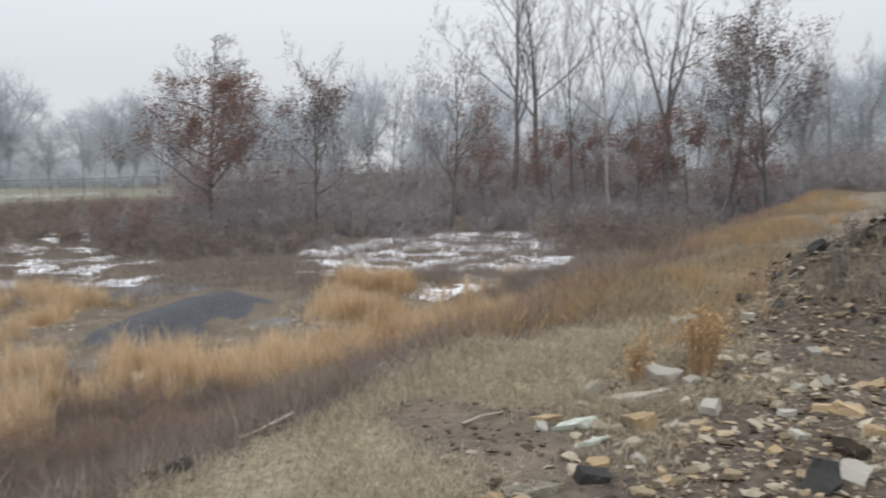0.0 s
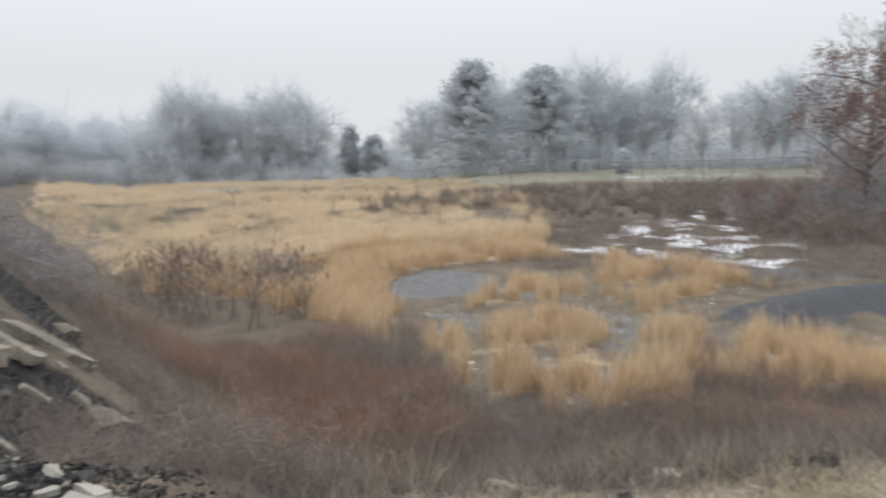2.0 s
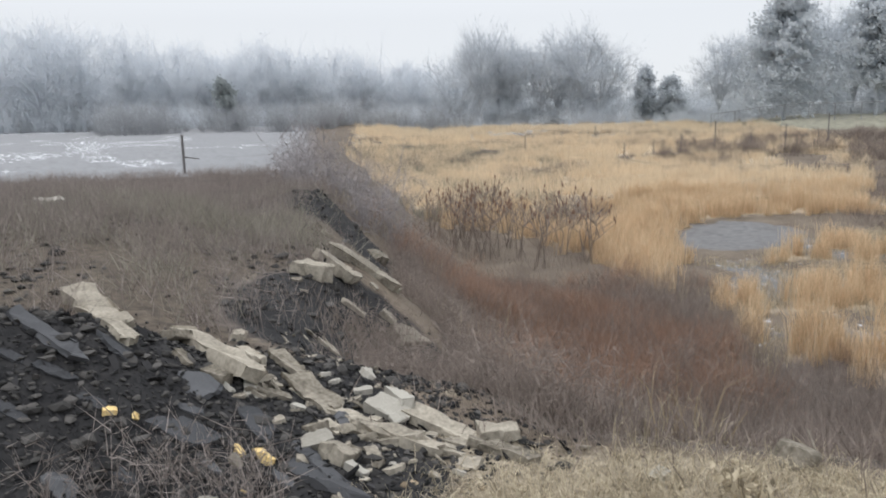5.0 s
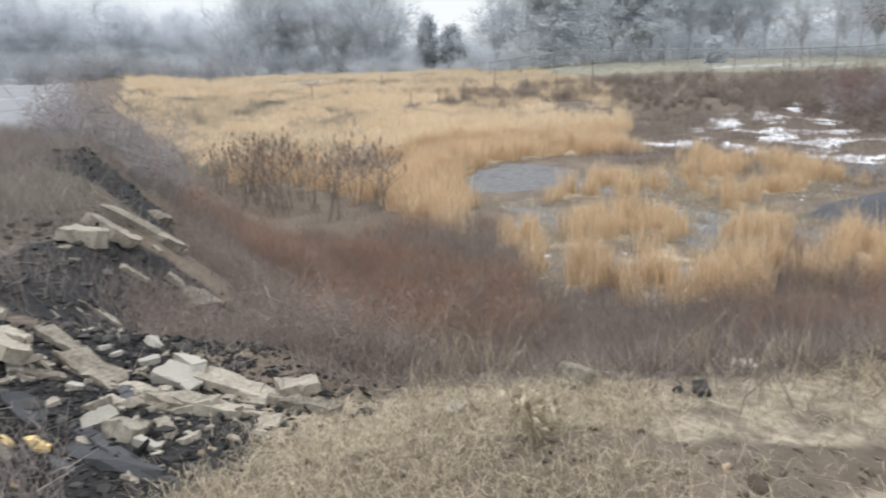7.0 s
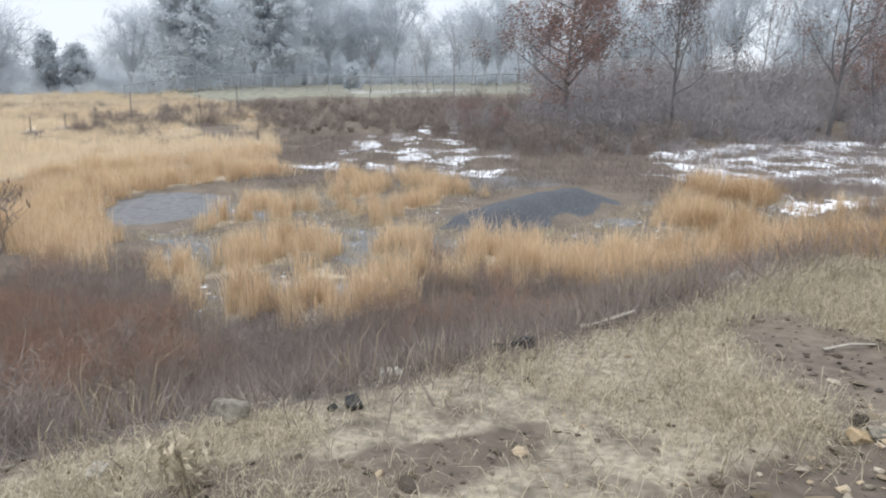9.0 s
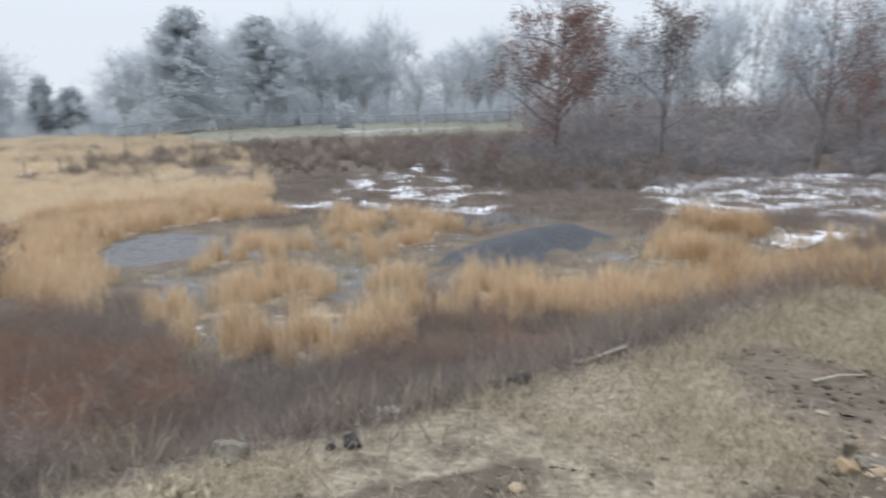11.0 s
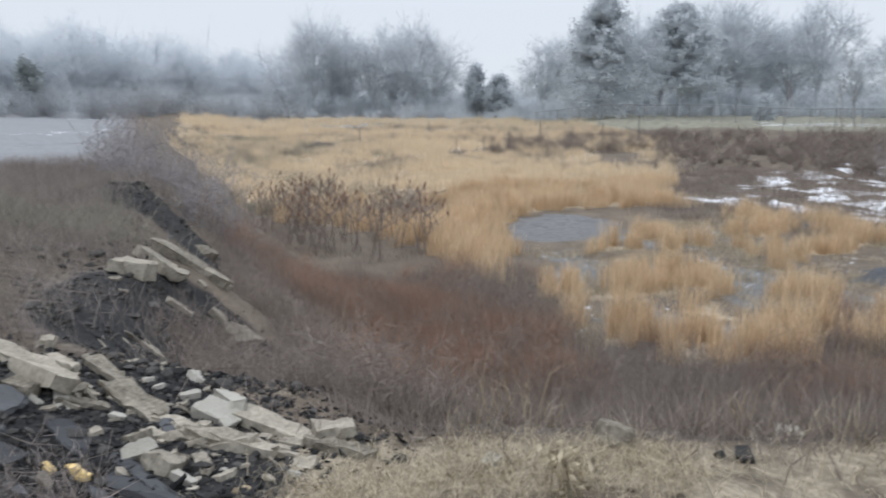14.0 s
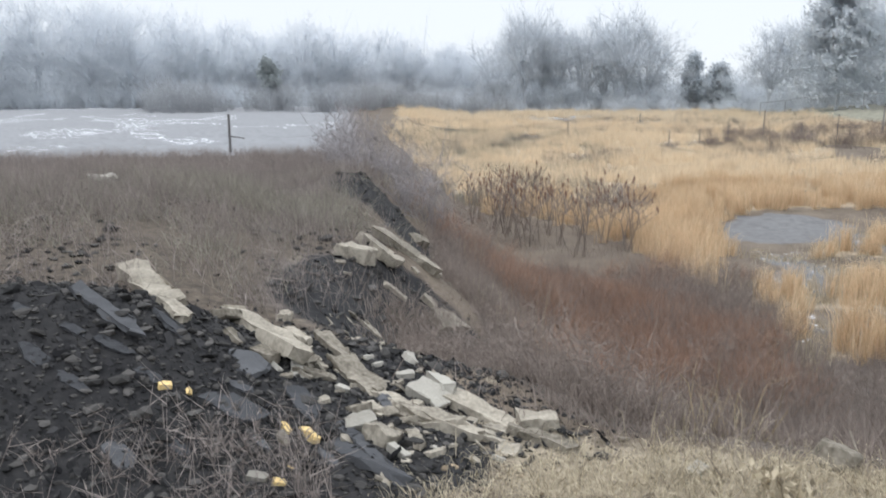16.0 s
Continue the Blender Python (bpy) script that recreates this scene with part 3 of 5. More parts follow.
# ---- trees ----
def grow(rng, tall, radius, levels=4, first=0.3, fork=0.0, spreadness=1.0, kids=(7, 6, 5, 4), upward=0.35, spray=4, cone=0.55, reach=1.0, stems=3, open_out=0.3):
    """Sticks of a bare tree; returns trunk, limbs and twigs, and the twig ends."""
    trunk, limbs, twigs, ends, sprays = [], [], [], [], []

    def stick(p, w, length, rad, level):
        steps = 6 if level == 0 else (4 if level == 1 else 3 if level == 2 else 2)
        q, rr, pts = p.copy(), rad, []
        for s in range(steps):
            w2 = w + rng.normal(0, 0.05 if level == 0 else 0.16, 3) + np.array([0, 0, upward * 0.25 if level else 0])
            w = w2 / np.linalg.norm(w2)
            nq = q + w * length / steps
            nr = rad * (1 - (s + 1) / steps * (0.85 if level else 0.9))
            (trunk if level == 0 else limbs if level == 1 else twigs).append((*q, *nq, rr, max(nr, 0.004)))
            pts.append((q.copy(), nq.copy(), w.copy(), rr))
            q, rr = nq, max(nr, 0.004)
        if level >= levels - 1:
            ends.append(q)
            for _ in range(spray):
                k = rng.integers(0, steps)
                s0 = pts[k][0] + (pts[k][1] - pts[k][0]) * rng.uniform(0, 1)
                s1 = s0 + (pts[k][2] * 0.8 + rng.normal(0, 0.36, 3) + np.array([0, 0, 0.15])) * length * rng.uniform(0.4, 0.85)
                sprays.append((*s0, *s1))
            return
        n = max(2, int(kids[level] * rng.uniform(0.8, 1.25)))
        for i in range(n):
            f = (first if level == 0 else 0.25) + (1 - (first if level == 0 else 0.25)) * (i + rng.uniform(0.1, 0.9)) / n
            k = min(int(f * steps), steps - 1)
            a, b, w3, r3 = pts[k]
            place = a + (b - a) * (f * steps - k)
            turn = rng.uniform(0, 2 * math.pi)
            ref = np.array([math.cos(turn), math.sin(turn), 0.0])
            side = np.cross(w3, ref)
            side /= np.linalg.norm(side) + 1e-9
            open_ = rng.uniform(0.55, 1.05) * spreadness
            w4 = w3 * math.cos(open_) + side * math.sin(open_) + np.array([0, 0, upward])
            w4 /= np.linalg.norm(w4)
            shape = (1.1 - cone * f) if level == 0 else (1.0 - 0.4 * f)
            stick(place, w4, length * rng.uniform(0.38, 0.55) * shape * (reach if level == 0 else 1.0), max(r3 * rng.uniform(0.4, 0.6), 0.006), level + 1)

    lean = np.array([rng.normal(0, 0.04), rng.normal(0, 0.04), 1.0])
    if fork:
        base = np.array([0, 0, tall * fork])
        trunk.append((0, 0, -0.3, *base, radius, radius * 0.8))
        for k in range(stems):
            a = k * 2 * math.pi / stems + rng.uniform(0, 0.6)
            o = open_out * (1.0 if stems < 4 else (k % 3 + 0.25) / 1.6)
            w = np.array([o * math.cos(a), o * math.sin(a), 1.0])
            stick(base, w / np.linalg.norm(w), tall * (1 - fork) * rng.uniform(0.85, 1.0) / (1 + 0.12 * o), radius * (0.55 if stems < 4 else 0.4), 0)
    else:
        stick(np.array([0, 0, -0.3]), lean / np.linalg.norm(lean), tall, radius, 0)
    return trunk, limbs, twigs, np.array(ends), np.array(sprays)


def flakes(points, size, rng, per=1, jitter=0.25):
    """Small leaves about the twig ends: bent four-cornered flakes."""
    p = np.repeat(points, per, 0) + rng.normal(0, jitter, (len(points) * per, 3))
    n = len(p)
    a, b = rng.normal(0, 1, (n, 3)), rng.normal(0, 1, (n, 3))
    a /= np.linalg.norm(a, axis=1, keepdims=True)
    b -= a * (a * b).sum(1, keepdims=True)
    b /= np.linalg.norm(b, axis=1, keepdims=True)
    s = rng.uniform(0.6, 1.3, (n, 1)) * size
    c = np.cross(a, b) * s * 0.25
    verts = np.stack([p - a * s, p - b * s * 0.55 + c, p + a * s, p + b * s * 0.55 + c], 1).reshape(-1, 3)
    return verts, np.arange(n)[:, None] * 4 + np.array([[0, 1, 2, 3]])


def tree_thing(name, seed, tall, radius, bark, label, category="tree", leaf=None, leaf_size=0.12, leaf_per=2, leaf_band=(0, 1), lower=None, fine=0.025, **how):
    rng = np.random.default_rng(seed)
    trunk, limbs, twigs, ends, sprays = grow(rng, tall, radius, **how)
    top = tagged(new(name), label, category)
    under("trunk", raw("trunk", *pipes(trunk, 6), lower or bark, True), top)
    va, fa = tubes(limbs, 4)
    vb, fb = tubes(twigs, 3)
    vc, fc = slivers(sprays, fine, rng)
    under("crown", raw("crown", np.concatenate([va, vb, vc]), [np.concatenate([fa, fb + len(va)]), fc + len(va) + len(vb)], bark), top, "limbs and fine bare twigs")
    if leaf:
        ends = np.concatenate([ends, sprays[:, 3:]])
        keep = (ends[:, 2] > tall * leaf_band[0]) & (ends[:, 2] < tall * leaf_band[1])
        if keep.sum():
            under("foliage", raw("foliage", *flakes(ends[keep], leaf_size, rng, leaf_per, 0.22), leaf), top, "withered leaves still hanging")
    return top


def put(ob, az, dist, turn=0.0, size=1.0):
    x, y = -math.sin(radians(az)) * dist, math.cos(radians(az)) * dist
    z = float(height(np.array([x]), np.array([y]))[0])
    return Matrix.Translation((x, y, z)) @ Matrix.Rotation(radians(turn), 4, "Z") @ Matrix.Scale(size, 4)


def plant(ob, az, dist, turn=0.0, size=1.0):
    ob.matrix_basis = put(ob, az, dist, turn, size)
    return ob


def again(ob, az, dist, turn, size):
    """Another one of the same kind."""
    made = copy_thing(ob, Matrix.Identity(4))
    made.matrix_basis = put(made, az, dist, turn, size)
    return made


# the wood's edge behind the basin
plant(tree_thing("oak_tree", 1, 15.0, 0.2, BARK, "young oak with russet leaves still hanging, among scrub", leaf=OAK_LEAF, leaf_size=0.10, leaf_per=2, leaf_band=(0.18, 0.8),
                 kids=(30, 9, 6), levels=4, first=0.2, spreadness=1.35, upward=0.06, spray=4, cone=0.95, reach=1.1), 17.3, 60, 20)
plant(tree_thing("oak_tree", 2, 12.0, 0.15, BARK, "slim young oak with sparse dark withered leaves", leaf=DULL_LEAF, leaf_size=0.10, leaf_per=1, leaf_band=(0.35, 0.97),
                 kids=(18, 7, 5), levels=4, first=0.25, spreadness=1.1, upward=0.2), 9.5, 58)
plant(tree_thing("oak_tree", 3, 13.6, 0.17, BARK, "oak with a russet crown below bare top twigs", leaf=OAK_LEAF, leaf_size=0.09, leaf_per=1, leaf_band=(0.3, 0.82),
                 kids=(19, 8, 5), levels=4, first=0.2, spreadness=1.1, upward=0.2), -0.6, 58)
big = plant(tree_thing("bare_tree", 4, 21.0, 0.34, BARK, "tall bare deciduous tree with spreading dark limbs", kids=(11, 7, 6, 4), first=0.35, spreadness=1.15, upward=0.3), -5.4, 70)
again(big, -7.4, 72, 130, 1.0)
slim = plant(tree_thing("bare_tree", 5, 17.5, 0.17, BARK, "slender bare tree with fine upright twigs", kids=(13, 6, 5, 3), first=0.3, spreadness=0.8, upward=0.45), -9.9, 66, 0, 0.92)
plant(tree_thing("birch_tree", 6, 18.0, 0.12, BARK, "slender bare birch with a pale lower trunk", lower=BIRCH, kids=(13, 6, 5, 3), first=0.4, spreadness=0.85, upward=0.4), -12.7, 58)
plant(tree_thing("bare_tree", 7, 18.5, 0.3, BARK, "bare tree forking low into upright limbs", fork=0.42, kids=(7, 6, 5, 3), first=0.2, spreadness=0.8, upward=0.4), -16.6, 60)
leafy = plant(tree_thing("oak_tree", 8, 15.5, 0.2, BARK, "oak with clumps of dull brown withered leaves", leaf=DULL_LEAF, leaf_size=0.10, leaf_per=1, leaf_band=(0.3, 1.0),
                         kids=(16, 8, 6), levels=4, first=0.25, spreadness=1.0, upward=0.3), -23.7, 60)
again(leafy, -20.8, 66, 100, 0.95)
small_oak = plant(tree_thing("oak_tree", 9, 7.5, 0.1, BARK, "small understorey oak holding russet leaves", leaf=OAK_LEAF, leaf_size=0.08, leaf_per=2, leaf_band=(0.2, 1.0),
                             kids=(16, 7, 5), levels=4, first=0.2, spreadness=1.25, upward=0.1), -3.4, 62)
for a, r, s in ((-8.6, 62, 1.0), (-14.3, 64, 1.05), (-18.4, 61, 1.2), (-21.6, 60, 1.0), (-11, 67, 1.1), (24.5, 57, 0.4), (21.7, 54, 0.35)):
    again(small_oak, a, r, a * 37, s)
sapling = plant(tree_thing("sapling", 10, 9.0, 0.07, TWIG, "thin bare sapling among scrub", kids=(12, 5, 3), levels=4, first=0.3, spreadness=0.7, upward=0.45), 6.7, 56, 0, 1.15)
for a, r, s in ((3.9, 84, 1.35), (3.3, 85, 1.3), (11.5, 63, 1.0), (14.6, 66, 1.2), (-2.4, 66, 1.3), (-11.3, 64, 1.5), (-14.9, 70, 1.6), (-18.8, 72, 1.5), (-25.5, 62, 1.2), (-27.5, 70, 1.3),
                (-29.5, 75, 1.2), (7.9, 70, 1.1), (1.2, 75, 1.3), (20.5, 80, 1.0), (25.6, 88, 0.75), (24.3, 92, 0.8), (27.5, 96, 0.85), (31.9, 78, 0.6), (28.2, 84, 0.55), (-31.5, 66, 1.1),
                (-33.5, 70, 1.2), (-36, 75, 1.2), (-22.3, 74, 1.5), (-7.9, 80, 1.6), (16, 78, 1.3), (18.6, 70, 1.4), (-39, 70, 1.1)):
    again(sapling, a, r, a * 53, s)
for a, r, s in ((-25.4, 56, 0.8), (6.9, 54, 0.42), (-5.9, 55, 0.3), (-10.6, 53, 0.3)):
    ob = tree_thing("birch_tree", 60 + int(r * 3 + a), 11.0, 0.09, TWIG, "thin pale birch stem in grey scrub", lower=BIRCH, kids=(10, 5, 3), levels=4, first=0.4, spreadness=0.7, upward=0.5)
    plant(ob, a, r, 0, s)

# hazy treeline beyond the field; the haze is painted as pale bark
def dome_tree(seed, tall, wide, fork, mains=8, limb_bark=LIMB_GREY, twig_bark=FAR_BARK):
    """A broad bare tree: limbs that arch out to a rounded crown of very fine twigs."""
    rng = np.random.default_rng(seed)
    top = tagged(new("bare_tree"), "distant bare deciduous tree with a rounded crown, pale with painted haze", "tree")
    base = np.array([rng.normal(0, 0.2), rng.normal(0, 0.2), tall * fork])
    mid, half = np.array([0, 0, tall * 0.58]), np.array([wide, wide, tall * 0.42])

    def shell(w, depth):
        p = w / np.linalg.norm(w) * half * depth
        return mid + p * (1 + 0.12 * math.sin(3 * math.atan2(w[1], w[0]) + seed))

    limbs, fine = [], []

    def arch(p, q, r0, r1, steps):
        c = p + (q - p) * np.array([0.35, 0.35, 0.7]) + rng.normal(0, 0.3, 3)
        pts = [p * (1 - f) ** 2 + 2 * c * f * (1 - f) + q * f * f for f in np.linspace(0, 1, steps + 1)]
        for k in range(steps):
            limbs.append((*pts[k], *pts[k + 1], r0 + (r1 - r0) * k / steps, r0 + (r1 - r0) * (k + 1) / steps))
        return pts

    for m in range(mains):
        a = 2.4 * m + rng.uniform(-0.3, 0.3)
        up = rng.uniform(-0.1, 1.2) if m else 3.0
        main = arch(base, shell(np.array([math.cos(a), math.sin(a), up]), 0.85), 0.17, 0.05, 6)
        for k in range(13):
            f = main[rng.integers(2, 6)]
            w = (f - mid) / half + rng.normal(0, 0.6, 3)
            side = arch(f, shell(w, rng.uniform(0.62, 1.0) ** 0.7), 0.06, 0.02, 4)
            for q in side[1:]:
                for _ in range(14):
                    s0 = q + rng.normal(0, 0.42, 3)
                    w2 = (s0 - base) / (np.linalg.norm(s0 - base) + 0.1) + rng.normal(0, 0.55, 3)
                    fine.append((*s0, *(s0 + w2 * rng.uniform(0.5, 1.25))))
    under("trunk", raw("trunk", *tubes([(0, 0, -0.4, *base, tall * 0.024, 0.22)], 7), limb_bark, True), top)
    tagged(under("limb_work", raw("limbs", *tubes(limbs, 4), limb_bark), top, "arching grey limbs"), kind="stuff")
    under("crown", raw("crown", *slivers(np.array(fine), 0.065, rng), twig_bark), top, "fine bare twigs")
    return top


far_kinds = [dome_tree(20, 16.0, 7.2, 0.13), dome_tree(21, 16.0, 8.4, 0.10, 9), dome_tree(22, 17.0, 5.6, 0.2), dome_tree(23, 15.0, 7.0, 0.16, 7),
             dome_tree(24, 16.0, 7.6, 0.2, 9, HAZE_BARK, HAZE_BARK), dome_tree(25, 16.0, 6.4, 0.25, 8, HAZE_BARK, HAZE_BARK)]
FAR_TREES = ((58.3, 130, 1.0, 0), (59.9, 134, 0.98, 1), (64.3, 133, 1.0, 2), (31.6, 133, 0.98, 0), (37.4, 138, 1.0, 2), (43.2, 134, 0.92, 0), (61.2, 132, 0.97, 2), (65.5, 130, 1.02, 1), (63.2, 136, 0.92, 0), (67.6, 134, 0.8, 2), (56.8, 134, 0.9, 1), (48.5, 128, 0.8, 0), 
             (46.6, 130, 0.86, 2), (41.8, 128, 0.95, 1), (40.2, 132, 1.0, 0), (36.2, 126, 1.08, 2), (34.7, 128, 1.04, 0), (33.4, 136, 0.95, 1), (29.8, 130, 1.06, 1), (27.6, 116, 0.64, 0),
             (25.2, 128, 0.82, 2), (23.2, 112, 0.86, 0), (22.1, 110, 0.8, 2), (19.5, 120, 0.9, 1), (15.2, 110, 0.95, 0), (13.0, 118, 0.9, 2), (72.0, 150, 0.81, 0),
             (70.2, 152, 0.79, 2), (74.5, 150, 0.84, 1), (76.8, 148, 0.90, 0), (79.4, 150, 0.96, 2), (81.9, 146, 1.02, 1), (84.8, 150, 0.93, 0), (87.8, 148, 1.02, 2), (90.6, 145, 1.07, 1),
             (93.8, 140, 1.11, 0), (96.4, 138, 1.13, 2), (99.5, 135, 1.11, 1), (102.5, 138, 1.13, 0), (106, 140, 1.13, 2), (5.5, 110, 0.95, 1), (0.5, 115, 0.9, 2), (-4, 112, 0.95, 0),
             (-10, 108, 0.9, 1), (-15, 112, 1.0, 2), (-20, 110, 0.95, 0), (-25.5, 108, 0.95, 1), (-29, 105, 1.0, 0), (-32, 104, 0.95, 2), (-36, 100, 0.9, 1), (-40, 104, 0.9, 0),
             (10.2, 116, 0.95, 1), (8, 124, 0.9, 0), (71.2, 165, 0.8, 1), (78, 168, 0.9, 0), (83.4, 165, 0.95, 2), (89.2, 162, 1.0, 0), (95.2, 158, 1.19, 1), (38.2, 146, 0.95, 1), (68.9, 160, 0.75, 0))
used = set()
for a, r, s, k in FAR_TREES:
    k = 4 + k % 2 if a > 68 else (k + int(a)) % 4
    if k in used:
        again(far_kinds[k], a, r, a * 71, s)
    else:
        plant(far_kinds[k], a, r, a * 71, s)
        used.add(k)


def conifer(seed, tall, width, label, bare=0.05, power=0.5, needles=NEEDLE, thick=13):
    rng = np.random.default_rng(seed)
    top = tagged(new("conifer_tree"), label, "conifer")
    under("trunk", raw("trunk", *tubes([(0, 0, -0.3, 0, 0, tall * 0.98, tall * 0.016, 0.02)], 6), HAZE_BARK, True), top)
    sticks, pts = [], []
    for k in range(int(tall * thick)):
        f = bare + (1 - bare) * rng.uniform(0, 1) ** 0.9
        a, reach = rng.uniform(0, 2 * math.pi), width * (1.04 - f) ** power * rng.uniform(0.6, 1.1)
        p0, p1 = np.array([0, 0, f * tall]), np.array([math.cos(a) * reach, math.sin(a) * reach, f * tall + reach * rng.uniform(-0.15, 0.25)])
        sticks.append((*p0, *p1, 0.04, 0.01))
        for q in np.linspace(0.25, 1, 7):
            pts.append(p0 + (p1 - p0) * q)
    tagged(under("bough_mass", raw("boughs", *tubes(sticks, 3), HAZE_BARK), top), kind="stuff")
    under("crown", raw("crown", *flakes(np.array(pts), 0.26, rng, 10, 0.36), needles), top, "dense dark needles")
    return top


plant(conifer(31, 15.8, 8.0, "dense dark conifer standing in the far treeline"), 44.3, 110)
plant(conifer(32, 14.8, 7.4, "dense conifer with a rounded top in the far treeline", 0.25, 0.4), 38.8, 112)
plant(conifer(33, 9.6, 2.8, "short broad conifer in the far treeline"), 53.6, 140)
plant(conifer(34, 7.6, 3.6, "low broad conifer in the far treeline"), 51.8, 138)
plant(conifer(35, 2.6, 1.0, "small round cedar standing before the fence", 0.0), 33.1, 105)
plant(conifer(36, 6.8, 3.0, "sparse flat-topped pine above a far thicket", 0.4, 0.4, DARK_NEEDLE, 3.2), 84.5, 112)


# ---- thickets, as stuff ----
def thicket(name, places, tall, material, seed, label, stems=26, width=0.02, twiggy=4):
    """Many-stemmed shrubs, all joined: stems that fan out, each with side twigs, as slivers."""
    rng = np.random.default_rng(seed)
    x, y = np.asarray(places, float).T
    z = height(x, y)
    s = tall * rng.uniform(0.4, 1.25, len(x))
    x, y, z, s = (np.repeat(v, stems) for v in (x, y, z, s))
    n = len(x)
    a, f = rng.uniform(0, 2 * math.pi, n), rng.uniform(0.05, 0.6, n)
    p0 = np.stack([x + rng.normal(0, 0.15, n) * s, y + rng.normal(0, 0.15, n) * s, z - 0.05], 1)
    p1 = p0 + np.stack([np.cos(a) * f, np.sin(a) * f, rng.uniform(0.55, 1.0, n)], 1) * s[:, None]
    rows = [np.concatenate([p0, p1], 1)]
    for _ in range(twiggy):
        s0 = p0 + (p1 - p0) * rng.uniform(0.2, 0.95, (n, 1))
        rows.append(np.concatenate([s0, s0 + (rng.normal(0, 0.2, (n, 3)) + np.array([0, 0, 0.12])) * s[:, None]], 1))
    return tagged(new(name, raw(name, *slivers(np.concatenate(rows), width, rng), material)), label, "shrubs", kind="stuff")


def polar(rng, n, az, dist):
    a, r = np.radians(rng.uniform(*az, n)), np.sqrt(rng.uniform(dist[0] ** 2, dist[1] ** 2, n))
    return np.stack([-np.sin(a) * r, np.cos(a) * r], 1)


rs = np.random.default_rng(5)
thicket("scrub_thicket", np.concatenate([polar(rs, 560, (-38, 20), (55, 72)), polar(rs, 40, (12, 25), (54, 64))]), 2.6, TWIG, 6,
        "grey-brown leafless scrub along the wood's edge", 34, 0.035, 4)
thicket("scrub_thicket", np.concatenate([polar(rs, 150, (19, 31), (58, 80)), polar(rs, 50, (9, 24), (47, 56)), polar(rs, 60, (17, 25), (50, 62)), polar(rs, 80, (-20, -7), (45, 56))]), 1.8, WEED, 23, "dark brown leafless scrub beside the field", 30, 0.03, 4)
thicket("scrub_thicket", polar(rs, 120, (-9, 22), (46, 57)), 1.1, TWIG, 17, "low sparse scrub at the snow's edge", 24, 0.022, 3)
thicket("scrub_thicket", np.concatenate([polar(rs, 330, (-42, 19), (68, 100))]), 4.6, TWIG, 16, "taller grey undergrowth deeper in the bare wood", 34, 0.05, 4)
thicket("scrub_thicket", np.concatenate([polar(rs, 190, (26, 40), (60, 84)), polar(rs, 150, (38, 53), (70, 83))]), 1.2, WEED, 7, "low dark brown brambles before the field's far side", 30, 0.03, 4)
# distance haze comes from the pale bark colour of these thickets
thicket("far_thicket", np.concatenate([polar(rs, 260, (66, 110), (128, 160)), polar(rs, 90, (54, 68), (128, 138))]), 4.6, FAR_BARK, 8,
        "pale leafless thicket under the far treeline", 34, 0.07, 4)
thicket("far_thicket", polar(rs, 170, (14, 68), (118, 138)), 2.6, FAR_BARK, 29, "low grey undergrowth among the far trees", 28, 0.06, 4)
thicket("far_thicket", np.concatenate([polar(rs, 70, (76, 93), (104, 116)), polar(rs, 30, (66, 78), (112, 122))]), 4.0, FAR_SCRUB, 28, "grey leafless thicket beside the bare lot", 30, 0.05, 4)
# wood edge with haze painted into its twig colour
thicket("far_wood", np.concatenate([polar(rs, 290, (67, 112), (150, 185)), polar(rs, 60, (-42, 12), (112, 130))]), 12.0, HAZE_BARK, 9,
        "distant bare wood, sleet haze painted into its colour", 44, 0.16, 5)
# added twig mass that imitates grey mist between the far trunks
thicket("far_wood", polar(rs, 330, (12, 70), (142, 178)), 6.5, FAR_BARK, 19, "low pale twig mass standing in for mist behind far trees", 44, 0.14, 5)
thicket("bank_shrubs", np.concatenate([polar(rs, 22, (73.5, 81), (18, 28)), polar(rs, 8, (71.5, 76), (16, 22))]), 1.75, TWIG, 10, "grey leafless shrubs on the bank's shoulder", 20, 0.016, 5)

# ---- grasses, as stuff ----
tufts("straw_grass", straw_zone, (-34, 4, 9, 40), 1800, 60, (0.45, 1.2), 0.013, 0.115, (0.05, 0.45), STRAW, 71, "tall tawny dead grass in tussocks", "dry grass", lump=1.1, bent=True)
tufts("straw_grass", lambda x, y: straw_zone(x, y) * (np.hypot(x, y) > 36), (-110, -22, 14, 84), 5600, 36, (0.35, 1.0), 0.03, 0.28, (0.05, 0.45), FIELD_STRAW, 72,
      "tawny dead grass covering the open field", "dry grass", lump=3.5)
tufts("orange_grass", lambda x, y: straw_zone(x, y) * smooth(10, 3, np.degrees(np.arctan2(-x, y))) * (np.hypot(x, y) < 34), (-6, 10, 16, 34), 420, 46, (0.45, 1.1), 0.013, 0.2, (0.05, 0.5), ORANGE_WEED, 98,
      "orange-brown dead grass beside the bank's foot", "dry grass", lump=1.4)
tufts("brown_weeds", lambda x, y: brush_zone(x, y) * (0.25 + 0.75 * smooth(0.38, 0.55, fbm(x, y, 1.5, 104))), (-32, 10, 1.2, 38), 5400, 54, (0.25, 0.85), 0.0056, 0.3, (0.1, 0.9), WEED, 73, "dense brown dead weed stems on the basin floor", "weeds",
      scale=lambda x, y: (0.4 + 0.6 * smooth(0.3, 2.6, bank(x, y))) * (0.35 + 1.1 * smooth(0.3, 0.68, fbm(x, y, 1.3, 101))))
